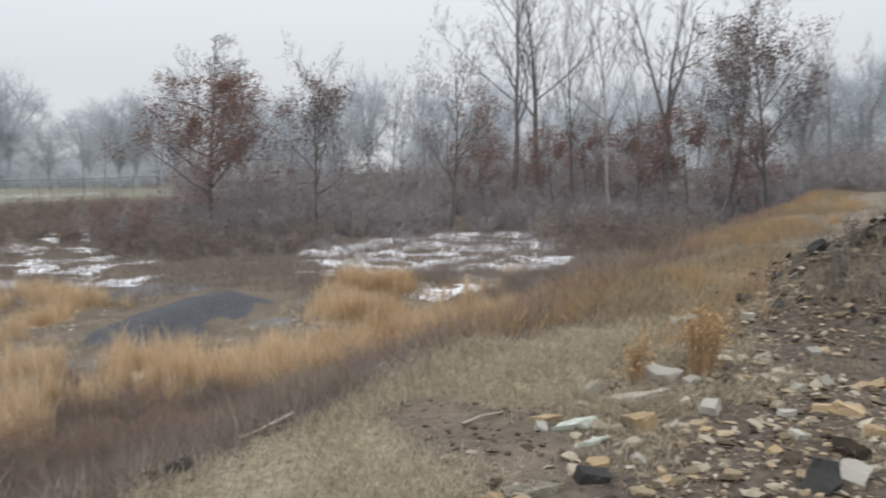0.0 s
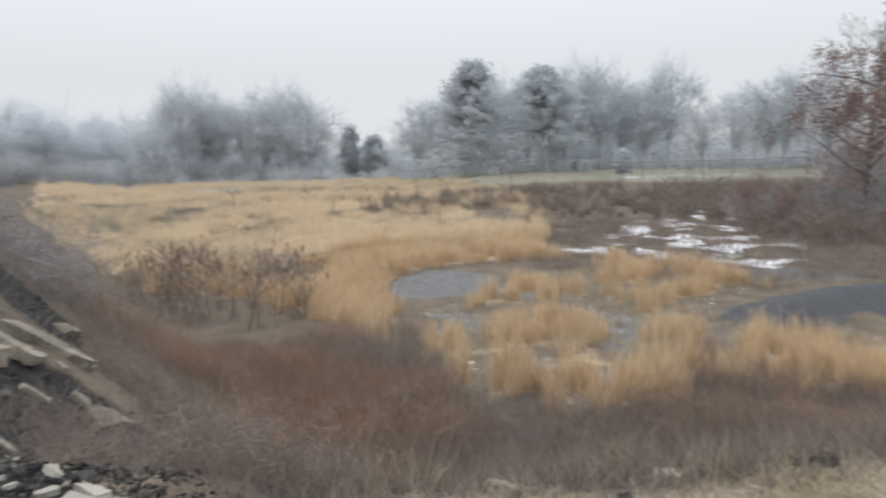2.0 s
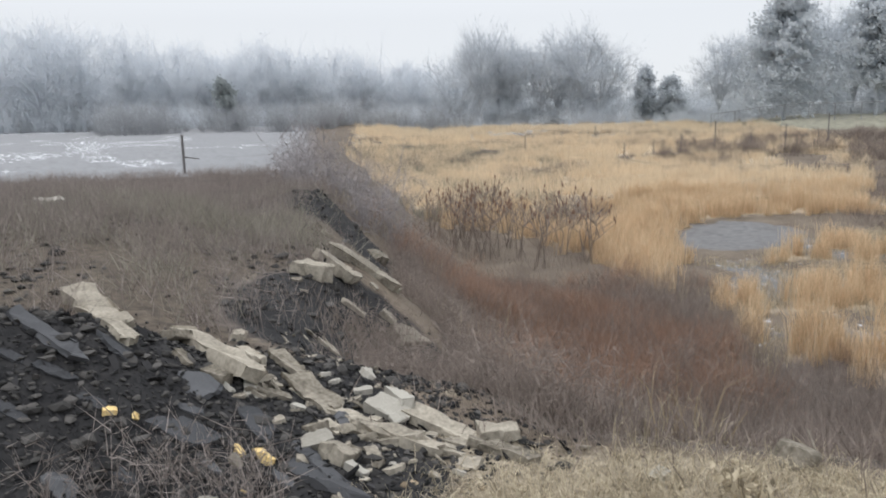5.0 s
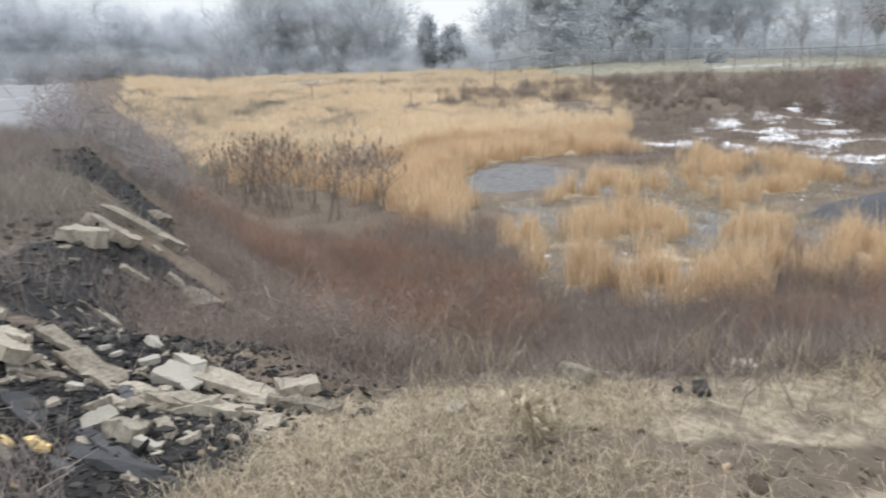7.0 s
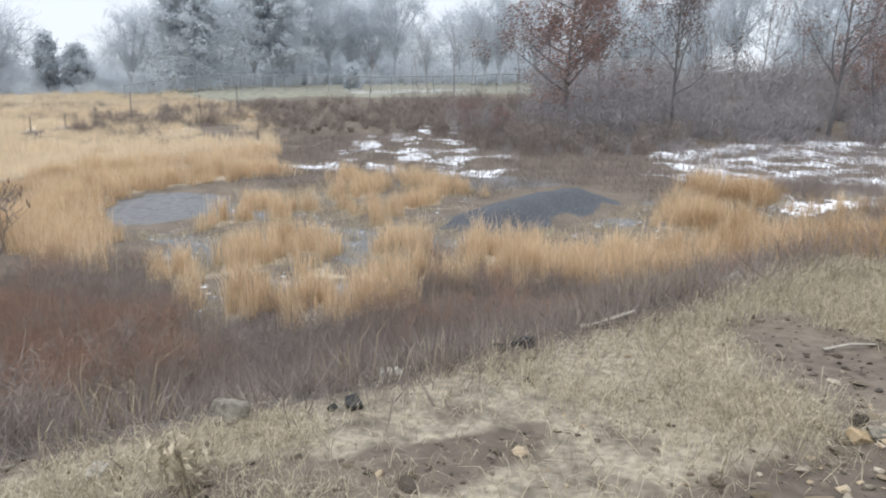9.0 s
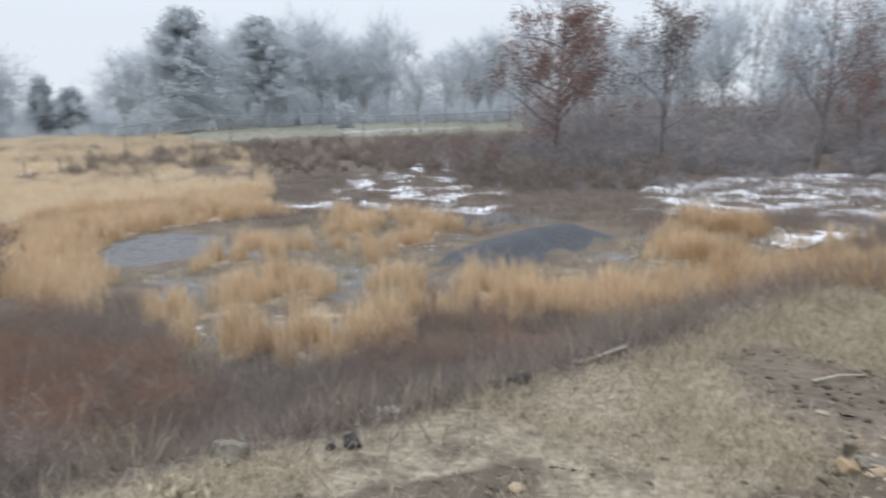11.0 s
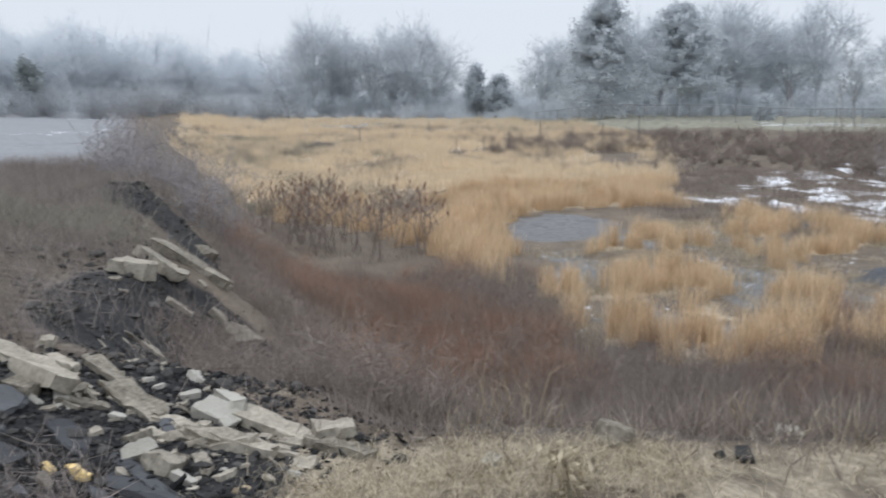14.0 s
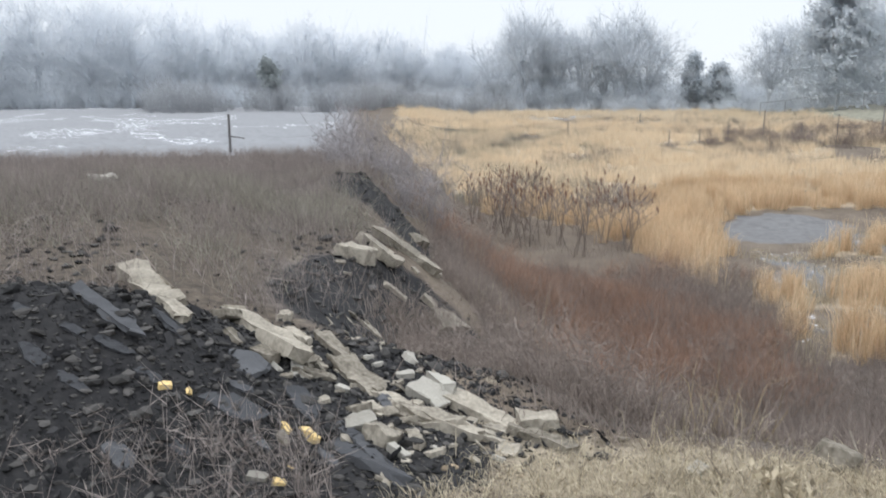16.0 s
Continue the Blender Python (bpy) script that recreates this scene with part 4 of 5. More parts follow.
tufts("straw_grass", lambda x, y: smooth(-0.6, 0.6, inside(TUSSOCK, x, y)) * smooth(0.36, 0.5, fbm(x, y, 1.5, 37)), (-22, 5, 9, 37), 900, 26, (0.15, 0.45), 0.012, 0.2, (0.1, 0.9), PALE_STRAW, 80,
      "low thin dead grass between tussocks", "dry grass")
tufts("russet_weeds", lambda x, y: smooth(1.1, 0.6, np.hypot((x + 14.0) / 5.0, (y - 8.4) / 2.6) + 0.5 * (fbm(x, y, 1.5, 91) - 0.5)), (-21, -8, 5, 13), 1600, 44, (0.3, 0.9), 0.008, 0.25, (0.1, 0.8), WEED_RED, 74,
      "russet dead weed stems in a dense patch", "weeds")
rb = np.random.default_rng(33)
bx, by = scatter(380, lambda x, y: brush_zone(x, y) * smooth(0.42, 0.6, fbm(x, y, 1.9, 102)) * smooth(0.8, 1.8, bank(x, y)), (-24, 8, 4, 26), rb)
thicket("brown_brush", np.stack([bx, by], 1), 0.95, WEED, 34, "twiggy brown brush in loose clumps on the basin floor", 22, 0.007, 5)
bx, by = scatter(420, lambda x, y: smooth(0.0, 0.4, bank(x, y)) * smooth(3.4, 2.4, bank(x, y)) * (1 - tip_slope(x, y)) * smooth(52, 58, np.degrees(np.arctan2(-x, y))), (-16, -3, 1, 8), rb)
thicket("slope_brush", np.stack([bx, by], 1), 0.55, WEED, 39, "brown twiggy brush along the foot of the rubble slope", 22, 0.006, 5)
bx, by = scatter(340, lambda x, y: brush_zone(x, y) * smooth(0.45, 0.6, fbm(x, y, 2.3, 103)) * smooth(0.8, 1.8, bank(x, y)) * smooth(2, -4, x), (-22, 4, 4, 20), rb)
thicket("russet_brush", np.stack([bx, by], 1), 0.85, WEED_RED, 35, "russet twiggy brush in loose clumps on the basin floor", 22, 0.007, 5)
tufts("pale_stems", lambda x, y: brush_zone(x, y) * smooth(0.45, 0.6, fbm(x, y, 1.6, 92)) * smooth(5.5, 10, np.hypot(x, y)), (-24, 8, 3, 26), 360, 14, (0.35, 0.9), 0.007, 0.12, (0.05, 0.4), PALE_STRAW, 86, "pale dead stalks among brown weeds", "weeds")
tufts("field_weeds", lambda x, y: smooth(0, 1, inside(FIELD, x, y)) * smooth(0.51, 0.62, fbm(x, y, 5.0, 93)), (-90, -24, 12, 76), 1100, 24, (0.4, 0.9), 0.022, 0.4, (0.1, 0.7), WEED, 87,
      "brown weed patches within the straw field", "weeds")


tufts("sumac_weeds", lambda x, y: smooth(-1, 0.5, inside([(-20.5, 10.5), (-27, 9.3), (-33, 11.5), (-31, 16), (-25, 16.5), (-20.5, 14.5)], x, y)), (-34, -19, 8, 18), 130, 30, (0.25, 0.8), 0.008, 0.25, (0.1, 0.8), WEED, 94,
      "brown weeds under the sumac", "weeds")
tufts("field_weeds", lambda x, y: smooth(0, 1, inside(FIELD, x, y)) * smooth(58, 66, np.degrees(np.arctan2(-x, y))) * smooth(0.35, 0.55, fbm(x, y, 5.0, 97)), (-80, -28, 11, 40), 1300, 26, (0.35, 0.8), 0.02, 0.35,
      (0.1, 0.7), OLIVE_WEED, 95, "greyish withered weeds in the straw field", "weeds")


def snow_edge(x, y):
    az, r = np.degrees(np.arctan2(-x, y)), np.hypot(x, y)
    return smooth(28, 33, r) * smooth(62, 56, r) * smooth(-22, -14, az) * smooth(42, 38, az) * (1 - straw_zone(x, y)) * (1 - 0.4 * smooth(0.3, 0.5, snow_zone(x, y))) * smooth(3.0, 3.6, pile_dist(x, y))


tufts("brown_weeds", snow_edge, (-40, 14, 28, 64), 3600, 26, (0.2, 0.7), 0.014, 0.35, (0.1, 0.8), WEED, 79, "low brown dead weeds about the thin snow", "weeds")


def left_bank(x, y):
    az, r, d = np.degrees(np.arctan2(-x, y)), np.hypot(x, y), bank(x, y)
    return smooth(74, 77, az) * smooth(5.3, 6.2, r) * smooth(28, 24, r) * smooth(0.7, 0.2, d) * smooth(0.26, 0.44, fbm(x, y, 1.7, 95) + 0.015 * (r - 6)) * (1 - 0.95 * grit(x, y)) * (1 - 0.85 * tip_slope(x, y)) * (0.35 + 0.65 * smooth(9, 13, r))


tufts("bank_weeds", left_bank, (-28, -5, -8, 8), 2200, 40, (0.2, 0.55), 0.006, 0.24, (0.1, 0.8), BANK_WEED, 75, "brown dead weeds on the rough bank", "weeds")
tufts("bank_weeds", lambda x, y: left_bank(x, y) * smooth(0.45, 0.55, fbm(x, y, 1.8, 96)), (-18, -5, -8, 6), 700, 40, (0.12, 0.5), 0.006, 0.22, (0.2, 1.0), OLIVE_WEED, 88,
      "grey-olive withered weeds on the rough bank", "weeds")
thicket("bank_weeds", np.stack([-5.6 - np.random.default_rng(14).gamma(1.5, 1.6, 60), np.random.default_rng(15).uniform(-3.5, 1.2, 60)], 1), 0.6, BANK_WEED, 18, "bare branching weeds on the rough bank", 10, 0.006, 4)


def terrace(x, y):
    d = bank(x, y)
    rubble = smooth(-0.3, 0.5, x - 0.5 * (y - 3.4)) * smooth(13, 9, y)
    bare = smooth(1.2, 0.8, np.hypot((x + 1.45) / 1.0, (y - 3.3) / 0.72) + 0.5 * (fbm(x, y, 0.5, 66) - 0.5))
    return smooth(0.25, -0.15, d) * (1 - 0.72 * rubble) * (1 - 0.9 * bare) * smooth(-3.1, -2.75, x + 0.3 * (y - 0.5)) * np.maximum(smooth(0.42, 0.57, streak(x, y, 0.7, 61)), 0.55 * smooth(3.6, 2.9, np.hypot(x, y)) * smooth(-1.2, -1.8, x)) * (0.4 + 0.55 * smooth(0.3, 0.52, streak(x, y, 1.6, 68)))


tufts("bank_grass", terrace, (-4, 4, 0, 10), 3200, 27, (0.06, 0.2), 0.004, 0.1, (0.4, 1.6), PALE_STRAW, 76, "short matted pale dead grass on the bank", "dry grass", bent=True)
tufts("bank_grass", lambda x, y: smooth(0.5, 0.0, bank(x, y)) * smooth(-2.6, -1.2, bank(x, y)) * smooth(8, 10, y) * (x > -2) * (0.1 + 0.9 * smooth(0.42, 0.56, streak(x, y, 1.8, 71))), (-2, 34, 8, 62), 2200, 26, (0.12, 0.4), 0.010, 0.22, (0.2, 1.0), TAWNY, 77,
      "pale dead grass along the bank's far shoulder", "dry grass")
tufts("shoulder_weeds", lambda x, y: smooth(0.0, 0.6, bank(x, y)) * smooth(4.5, 3.0, bank(x, y)) * smooth(7, 10, y) * (x > -2), (-2, 36, 7, 64), 2200, 30, (0.2, 0.6), 0.010, 0.25, (0.2, 0.9), WEED_RED, 89,
      "brown dead weeds along the bank's far shoulder", "weeds")
tufts("slope_weeds", lambda x, y: smooth(-0.1, 0.2, bank(x, y)) * smooth(2.2, 1.2, bank(x, y)) * (np.hypot(x, y) < 30) * (np.degrees(np.arctan2(-x, y)) < 60), (-7, 14, 2, 26), 1500, 24, (0.15, 0.45),
      0.006, 0.2, (0.1, 0.9), WEED, 78, "thin brown weeds on the bank's slope", "weeds")


tufts("slope_grass", lambda x, y: smooth(0.0, 0.4, bank(x, y)) * smooth(3.2, 2.0, bank(x, y)) * smooth(0.5, 0.6, fbm(x, y, 1.2, 72)) * (np.degrees(np.arctan2(-x, y)) < 56), (-6, 16, 2, 30), 420, 22, (0.2, 0.6), 0.007, 0.12,
      (0.1, 0.9), TAWNY, 101, "thin tawny dead grass on the bank's slope", "dry grass", bent=True)
tufts("edge_stalks", lambda x, y: smooth(0.5, 0.2, np.abs(bank(x, y) - 0.2)) * smooth(0.5, 0.6, fbm(x, y, 0.9, 75)), (-3.6, 3, 1.5, 10), 60, 5, (0.15, 0.4), 0.006, 0.05, (0.05, 0.6), PALE_STRAW, 103,
      "few pale dead stalks along the bank's edge", "weeds", bent=True)
tufts("shoulder_grass", lambda x, y: smooth(0.6, 0.1, bank(x, y)) * smooth(-3.0, -1.2, bank(x, y)) * smooth(0.5, 0.6, streak(x, y, 1.4, 73)) * smooth(7, 9, y) * (x > -2), (-1, 26, 7, 44), 500, 24, (0.2, 0.55), 0.009, 0.15,
      (0.1, 0.8), ORANGE_WEED, 102, "orange-brown dead weeds on the bank's shoulder", "weeds")


def dirt_heap(x, y):
    return smooth(2.4, 1.2, np.hypot(x - 6.0, y - 9.0)) * smooth(0.42, 0.55, fbm(x, y, 1.1, 69))


tufts("heap_weeds", dirt_heap, (3, 9, 6, 12), 260, 22, (0.12, 0.42), 0.005, 0.12, (0.2, 1.0), PALE_STRAW, 99, "pale dead weeds over the dirt heap", "weeds")
tufts("heap_weeds", dirt_heap, (3, 9, 6, 12), 160, 22, (0.15, 0.5), 0.005, 0.1, (0.1, 0.8), BANK_WEED, 100, "brown dead weeds over the dirt heap", "weeds")


# ---- stones and broken slabs ----
def ico():
    g = (1 + 5 ** 0.5) / 2
    v = np.array([(-1, g, 0), (1, g, 0), (-1, -g, 0), (1, -g, 0), (0, -1, g), (0, 1, g), (0, -1, -g), (0, 1, -g), (g, 0, -1), (g, 0, 1), (-g, 0, -1), (-g, 0, 1)], float)
    bm = bmesh.new()
    bmesh.ops.convex_hull(bm, input=[bm.verts.new(p) for p in v / np.linalg.norm(v[0])])
    bm.verts.ensure_lookup_table()
    out = np.array([p.co[:] for p in bm.verts]), np.array([[q.index for q in f.verts] for f in bm.faces])
    bm.free()
    return out


ICO_V, ICO_F = ico()


def stones(name, x, y, size, material, seed, label, flat=0.6):
    """Small uneven stones in one mesh, lying on the ground."""
    rng = np.random.default_rng(seed)
    n = len(x)
    scale = np.stack([rng.uniform(0.6, 1.3, n), rng.uniform(0.6, 1.1, n), rng.uniform(0.35, 0.9, n) * flat], 1) * (size / 2)[:, None]
    v = ICO_V[None] * (1 + rng.uniform(-0.38, 0.38, (n, 12, 1))) * scale[:, None]
    a, tip = rng.uniform(0, 2 * math.pi, n), rng.normal(0, 0.35, n)
    c, q = np.cos(tip)[:, None], np.sin(tip)[:, None]
    v = np.stack([v[..., 0], v[..., 1] * c - v[..., 2] * q, v[..., 1] * q + v[..., 2] * c], -1)
    c, q = np.cos(a)[:, None], np.sin(a)[:, None]
    v = np.stack([v[..., 0] * c - v[..., 1] * q, v[..., 0] * q + v[..., 1] * c, v[..., 2]], -1)
    v += np.stack([x, y, height(x, y) + size * 0.1], 1)[:, None]
    faces = (np.arange(n)[:, None, None] * 12 + ICO_F[None]).reshape(-1, 3)
    return tagged(new(name, raw(name, v.reshape(-1, 3), faces, material)), label, "stones", kind="stuff")


def shards(name, x, y, size, material, seed, label, thick=0.2):
    """Flat angular five-sided pieces in one mesh, lying on the slope at uneven tilts."""
    rng = np.random.default_rng(seed)
    n = len(x)
    a = (np.arange(5)[None] + rng.uniform(-0.35, 0.35, (n, 5))) * 2 * math.pi / 5
    r = rng.uniform(0.55, 1.1, (n, 5))
    flat = np.stack([np.cos(a) * r * 0.62, np.sin(a) * r * 0.38, np.zeros((n, 5))], -1)
    h = rng.uniform(0.6, 1.4, n)[:, None] * thick / 2
    low, high = flat.copy(), flat * rng.uniform(0.8, 1.0, (n, 5, 1))
    low[..., 2] -= h
    high[..., 2] += h * rng.uniform(0.7, 1.3, (n, 5))
    v = np.concatenate([low, high], 1) * size[:, None, None]
    turn = rng.normal(1.2, 0.6, n)
    c, q = np.cos(turn)[:, None], np.sin(turn)[:, None]
    v = np.stack([v[..., 0] * c - v[..., 1] * q, v[..., 0] * q + v[..., 1] * c, v[..., 2]], -1)
    e = 0.08
    gx_, gy_ = (height(x + e, y) - height(x - e, y)) / (2 * e), (height(x, y + e) - height(x, y - e)) / (2 * e)
    gx_, gy_ = gx_ + rng.normal(0, 0.55, n), gy_ + rng.normal(-0.1, 0.55, n)
    v[..., 2] += v[..., 0] * gx_[:, None] + v[..., 1] * gy_[:, None]
    v += np.stack([x, y, height(x, y) + size * 0.05], 1)[:, None]
    k = np.arange(n)[:, None] * 10
    sides = np.concatenate([k + np.array([[i, (i + 1) % 5, (i + 1) % 5 + 5, i + 5]]) for i in range(5)])
    caps = np.concatenate([k + np.array([[4, 3, 2, 1, 0]]), k + np.array([[5, 6, 7, 8, 9]])])
    return tagged(new(name, raw(name, v.reshape(-1, 3), [sides, caps], material)), label, "rubble", kind="stuff")


def rubble_zone(x, y):
    return smooth(-0.6, 0.8, x - 0.5 * (y - 3.4)) * smooth(13, 9, y) * smooth(0.4, -0.2, bank(x, y)) * smooth(0.2, 0.5, fbm(x, y, 0.8, 63))


def heap_zone(x, y):
    a = np.exp(-(((x + 4.4) / 1.3) ** 2 + ((y - 0.2) / 1.6) ** 2)) + 0.6 * np.exp(-(((x + 8) / 3) ** 2 + ((y - 2.4) / 1.0) ** 2)) + 0.5 * np.exp(-(((x + 12) / 2.5) ** 2 + ((y - 3.4) / 0.8) ** 2))
    return np.clip(1.4 * a, 0, 1) * smooth(-2.7, -3.1, x + 0.3 * (y - 0.5)) * smooth(0.3, -0.15, bank(x, y)) * (0.15 + 0.85 * smooth(-5.6, -5.0, x) + 0.22 * smooth(0.6, 1.4, y - 0.12 * (-x - 5)))


rg = np.random.default_rng(81)
gx, gy = scatter(10000, rubble_zone, (-0.5, 10, 2.8, 12), rg)
stones("gravel", gx, gy, rg.gamma(1.2, 0.024, len(gx)) + 0.014, CHIPS, 82, "loose mixed stones and rubble chips on dirt")
gx, gy = scatter(2600, rubble_zone, (-0.5, 9, 3.2, 11), rg)
stones("gravel", gx, gy, rg.gamma(1.6, 0.022, len(gx)) + 0.025, PALE_CHIPS, 86, "pale and tan stones strewn over the gravel", 0.65)
gx, gy = scatter(15000, heap_zone, (-15, -3, -4, 5), rg)
shards("asphalt_rubble", gx, gy, (rg.gamma(0.6, 0.018, len(gx)) + 0.008) * np.where(gx < -5.2, 0.9, 0.85), DARK_CHIPS, 83, "small black asphalt shards covering the heap")
gx, gy = scatter(4200, heap_zone, (-6, -2.6, -3, 3), rg)
stones("asphalt_rubble", gx, gy, rg.gamma(1.3, 0.016, len(gx)) + 0.012, HEAP_STONE, 87, "loose dark rubble lumps over the asphalt heap", 0.7)
gx, gy = scatter(1100, lambda x, y: smooth(0.4, -0.2, bank(x, y)) * smooth(0.42, 0.58, fbm(x, y, 1.3, 70)) * smooth(-14, -8, x), (-14, -5, -4, 3), rg)
stones("asphalt_rubble", gx, gy, rg.gamma(1.2, 0.03, len(gx)) + 0.015, HEAP_STONE, 89, "dark rubble strewn over the weedy bank", 0.6)
gx, gy = scatter(900, lambda x, y: grit(x, y) * smooth(-4.8, -5.6, x), (-17, -4.8, 0, 6), rg)
stones("asphalt_rubble", gx, gy, rg.gamma(1.2, 0.03, len(gx)) + 0.015, HEAP_STONE, 88, "dark grey rubble on the tipped slope", 0.6)
gx, gy = scatter(90, lambda x, y: np.clip(np.exp(-((y - 0.9 - 0.16 * (-x - 3.6)) / 0.45) ** 2) * smooth(-3.0, -3.4, x), 0, 1), (-6.2, -3, -0.5, 3), rg)
bx, by = scatter(260, lambda x, y: np.exp(-(((x - 4.9) / 0.7) ** 2 + ((y - 8.9) / 1.2) ** 2)), (2.5, 7.5, 6, 12), np.random.default_rng(36))
shards("asphalt_rubble", bx, by, np.random.default_rng(37).gamma(1.3, 0.035, len(bx)) + 0.02, DARK_CHIPS, 38, "black broken crust on the dirt heap's edge")
shards("concrete_rubble", gx, gy, rg.gamma(2.0, 0.025, len(gx)) + 0.025, CONCRETE, 84, "small broken concrete bits among asphalt")
gx, gy = scatter(500, lambda x, y: smooth(0.6, 0.0, bank(x, y)) * smooth(0.45, 0.6, fbm(x, y, 0.9, 64)), (-3.4, 3, 1, 9), rg)
stones("gravel", gx, gy, rg.gamma(2.0, 0.010, len(gx)) + 0.01, CHIPS, 85, "few small stones among the matted grass")


gx, gy = scatter(1500, lambda x, y: smooth(0.5, 0.0, bank(x, y)) * smooth(0.55, 0.42, streak(x, y, 0.7, 61)) * smooth(-3.0, -2.6, x), (-3.2, 2.5, 1.2, 8), rg)
stones("dirt_clods", gx, gy, rg.gamma(1.2, 0.014, len(gx)) + 0.012, CLOD, 90, "dark crumbled soil clods between the matted grass", 0.6)


def slab_mesh(name, long, wide, thick, material, rng, corners=6, worn=0.05):
    """A broken slab: an uneven outline with thickness, chipped faces and rounded edges."""
    bm = bmesh.new()
    ring = []
    if corners == 6:
        # sawn long sides, one straight and one broken end
        b1, b2, m1 = rng.uniform(0.55, 1.0), rng.uniform(-0.5, 0.5), rng.uniform(-0.4, 0.4)
        outline = [(-1, -1), (m1, -rng.uniform(0.88, 1.05)), (b1, -1), (1, b2), (rng.uniform(0.6, 0.95), 1), (-m1, rng.uniform(0.88, 1.05)), (-rng.uniform(0.8, 1.0), 1)]
    else:
        outline = []
        for k in range(corners):
            a = 2 * math.pi * (k + rng.uniform(-0.25, 0.25)) / corners
            m = max(abs(math.cos(a)), abs(math.sin(a))) ** 0.8
            outline.append((math.cos(a) / m * rng.uniform(0.82, 1.05), math.sin(a) / m * rng.uniform(0.8, 1.08)))
    for c, q in outline:
        ring.append(bm.verts.new((c * long / 2, q * wide / 2, -thick / 2)))
    face = bm.faces.new(ring)
    up = bmesh.ops.extrude_face_region(bm, geom=[face])
    for v in up["geom"]:
        if isinstance(v, bmesh.types.BMVert):
            v.co += Vector((rng.normal(0, 0.05) * long, rng.normal(0, 0.05) * wide, thick * rng.uniform(0.8, 1.1)))
    bmesh.ops.recalc_face_normals(bm, faces=bm.faces)
    bmesh.ops.bevel(bm, geom=list(bm.edges), offset=min(thick, wide) * worn, segments=1, affect="EDGES")
    bmesh.ops.triangulate(bm, faces=[f for f in bm.faces if len(f.verts) > 4])
    bmesh.ops.subdivide_edges(bm, edges=[e for e in bm.edges if e.calc_length() > long * 0.22], cuts=2)
    bmesh.ops.triangulate(bm, faces=[f for f in bm.faces if len(f.verts) > 3])
    for v in bm.verts:
        v.co += Vector(rng.normal(0, 0.014, 3)) * long
    me = bpy.data.meshes.new(name)
    bm.to_mesh(me)
    bm.free()
    me.materials.append(material)
    return me


def lay(name, x, y, size, material, label, category, group, seed, wide=0.6, thick=0.3, turn=None, tip=14, sink=0.3, corners=6, worn=0.05, dip=0.0):
    rng = np.random.default_rng(seed)
    ob = tagged(new(name, slab_mesh(name, size * 1.15, size * wide, size * thick, material, rng, corners, worn)), label, category, group)
    z = float(height(np.array([x]), np.array([y]))[0])
    e = 0.05
    nx = float(height(np.array([x - e]), np.array([y]))[0] - height(np.array([x + e]), np.array([y]))[0]) / (2 * e)
    ny = float(height(np.array([x]), np.array([y - e]))[0] - height(np.array([x]), np.array([y + e]))[0]) / (2 * e)
    slope = Vector((0, 0, 1)).rotation_difference(Vector((nx, ny, 1)).normalized()).to_matrix().to_4x4()
    a = radians(turn if turn is not None else rng.uniform(0, 360))
    ob.matrix_basis = (Matrix.Translation((x, y, z + size * thick * (0.5 - sink))) @ slope @ Matrix.Rotation(a, 4, "Z")
                       @ Matrix.Rotation(radians(rng.normal(0, tip)), 4, "X") @ Matrix.Rotation(radians(dip + rng.normal(0, tip)), 4, "Y"))
    return ob


SLABS = ((-6.21, -0.47, 0.95, 0.21, 20), (-4.84, 0.29, 0.73, 0.27, 28), (-5.72, 0.51, 0.25, 0.41, 164), (-4.92, 0.76, 0.34, 0.3, 24), (-4.49, 0.83, 0.45, 0.34, 24),
         (-5.08, 0.53, 0.3, 0.31, 20), (-4.47, 0.55, 0.24, 0.31, 92), (-4.17, 0.96, 0.28, 0.29, 24), (-3.79, 1.15, 0.5, 0.2, 32), (-3.82, 1.45, 0.44, 0.27, 32),
         (-3.66, 1.71, 0.23, 0.68, 76), (-3.43, 1.67, 0.31, 0.33, 36), (-3.65, 0.97, 0.22, 0.3, 356), (-8.26, 1.62, 0.42, 0.78, 48), (-8.67, 1.99, 0.8, 0.31, 12),
         (-9.19, 2.48, 0.84, 0.2, 72), (-7.8, 1.94, 0.29, 0.35, 80), (-7.89, 2.59, 0.59, 0.43, 128), (-7.29, 2.34, 0.42, 0.27, 132), (-4.62, 0.08, 0.13, 0.63, 48),
         (-4.38, 0.9, 0.22, 0.3, 12), (-4.71, -0.26, 0.29, 0.35, 24), (-4.64, 0.57, 0.15, 0.5, 44), (-3.54, 1.36, 0.19, 0.33, 32))
PALE_BITS = ((-4.12, 1.2, 0.25, 0.58, 32), (-4.19, 1.29, 0.32, 0.26, 4), (-3.88, 0.71, 0.16, 0.74, 88), (-3.54, 0.84, 0.13, 0.39, 32), (-3.4, 0.1, 0.08, 0.69, 80),
             (-4.47, 1.14, 0.1, 0.54, 76), (-4.66, 1.0, 0.07, 0.7, 68), (-4.71, 1.24, 0.13, 0.48, 8), (-4.78, 0.96, 0.08, 0.65, 124), (-4.34, 0.7, 0.08, 0.66, 44),
             (-13.19, -1.48, 0.56, 0.39, 36), (-4.07, 1.39, 0.07, 0.73, 44), (-3.31, 1.32, 0.06, 0.53, 48), (-3.52, 1.04, 0.05, 0.66, 36))
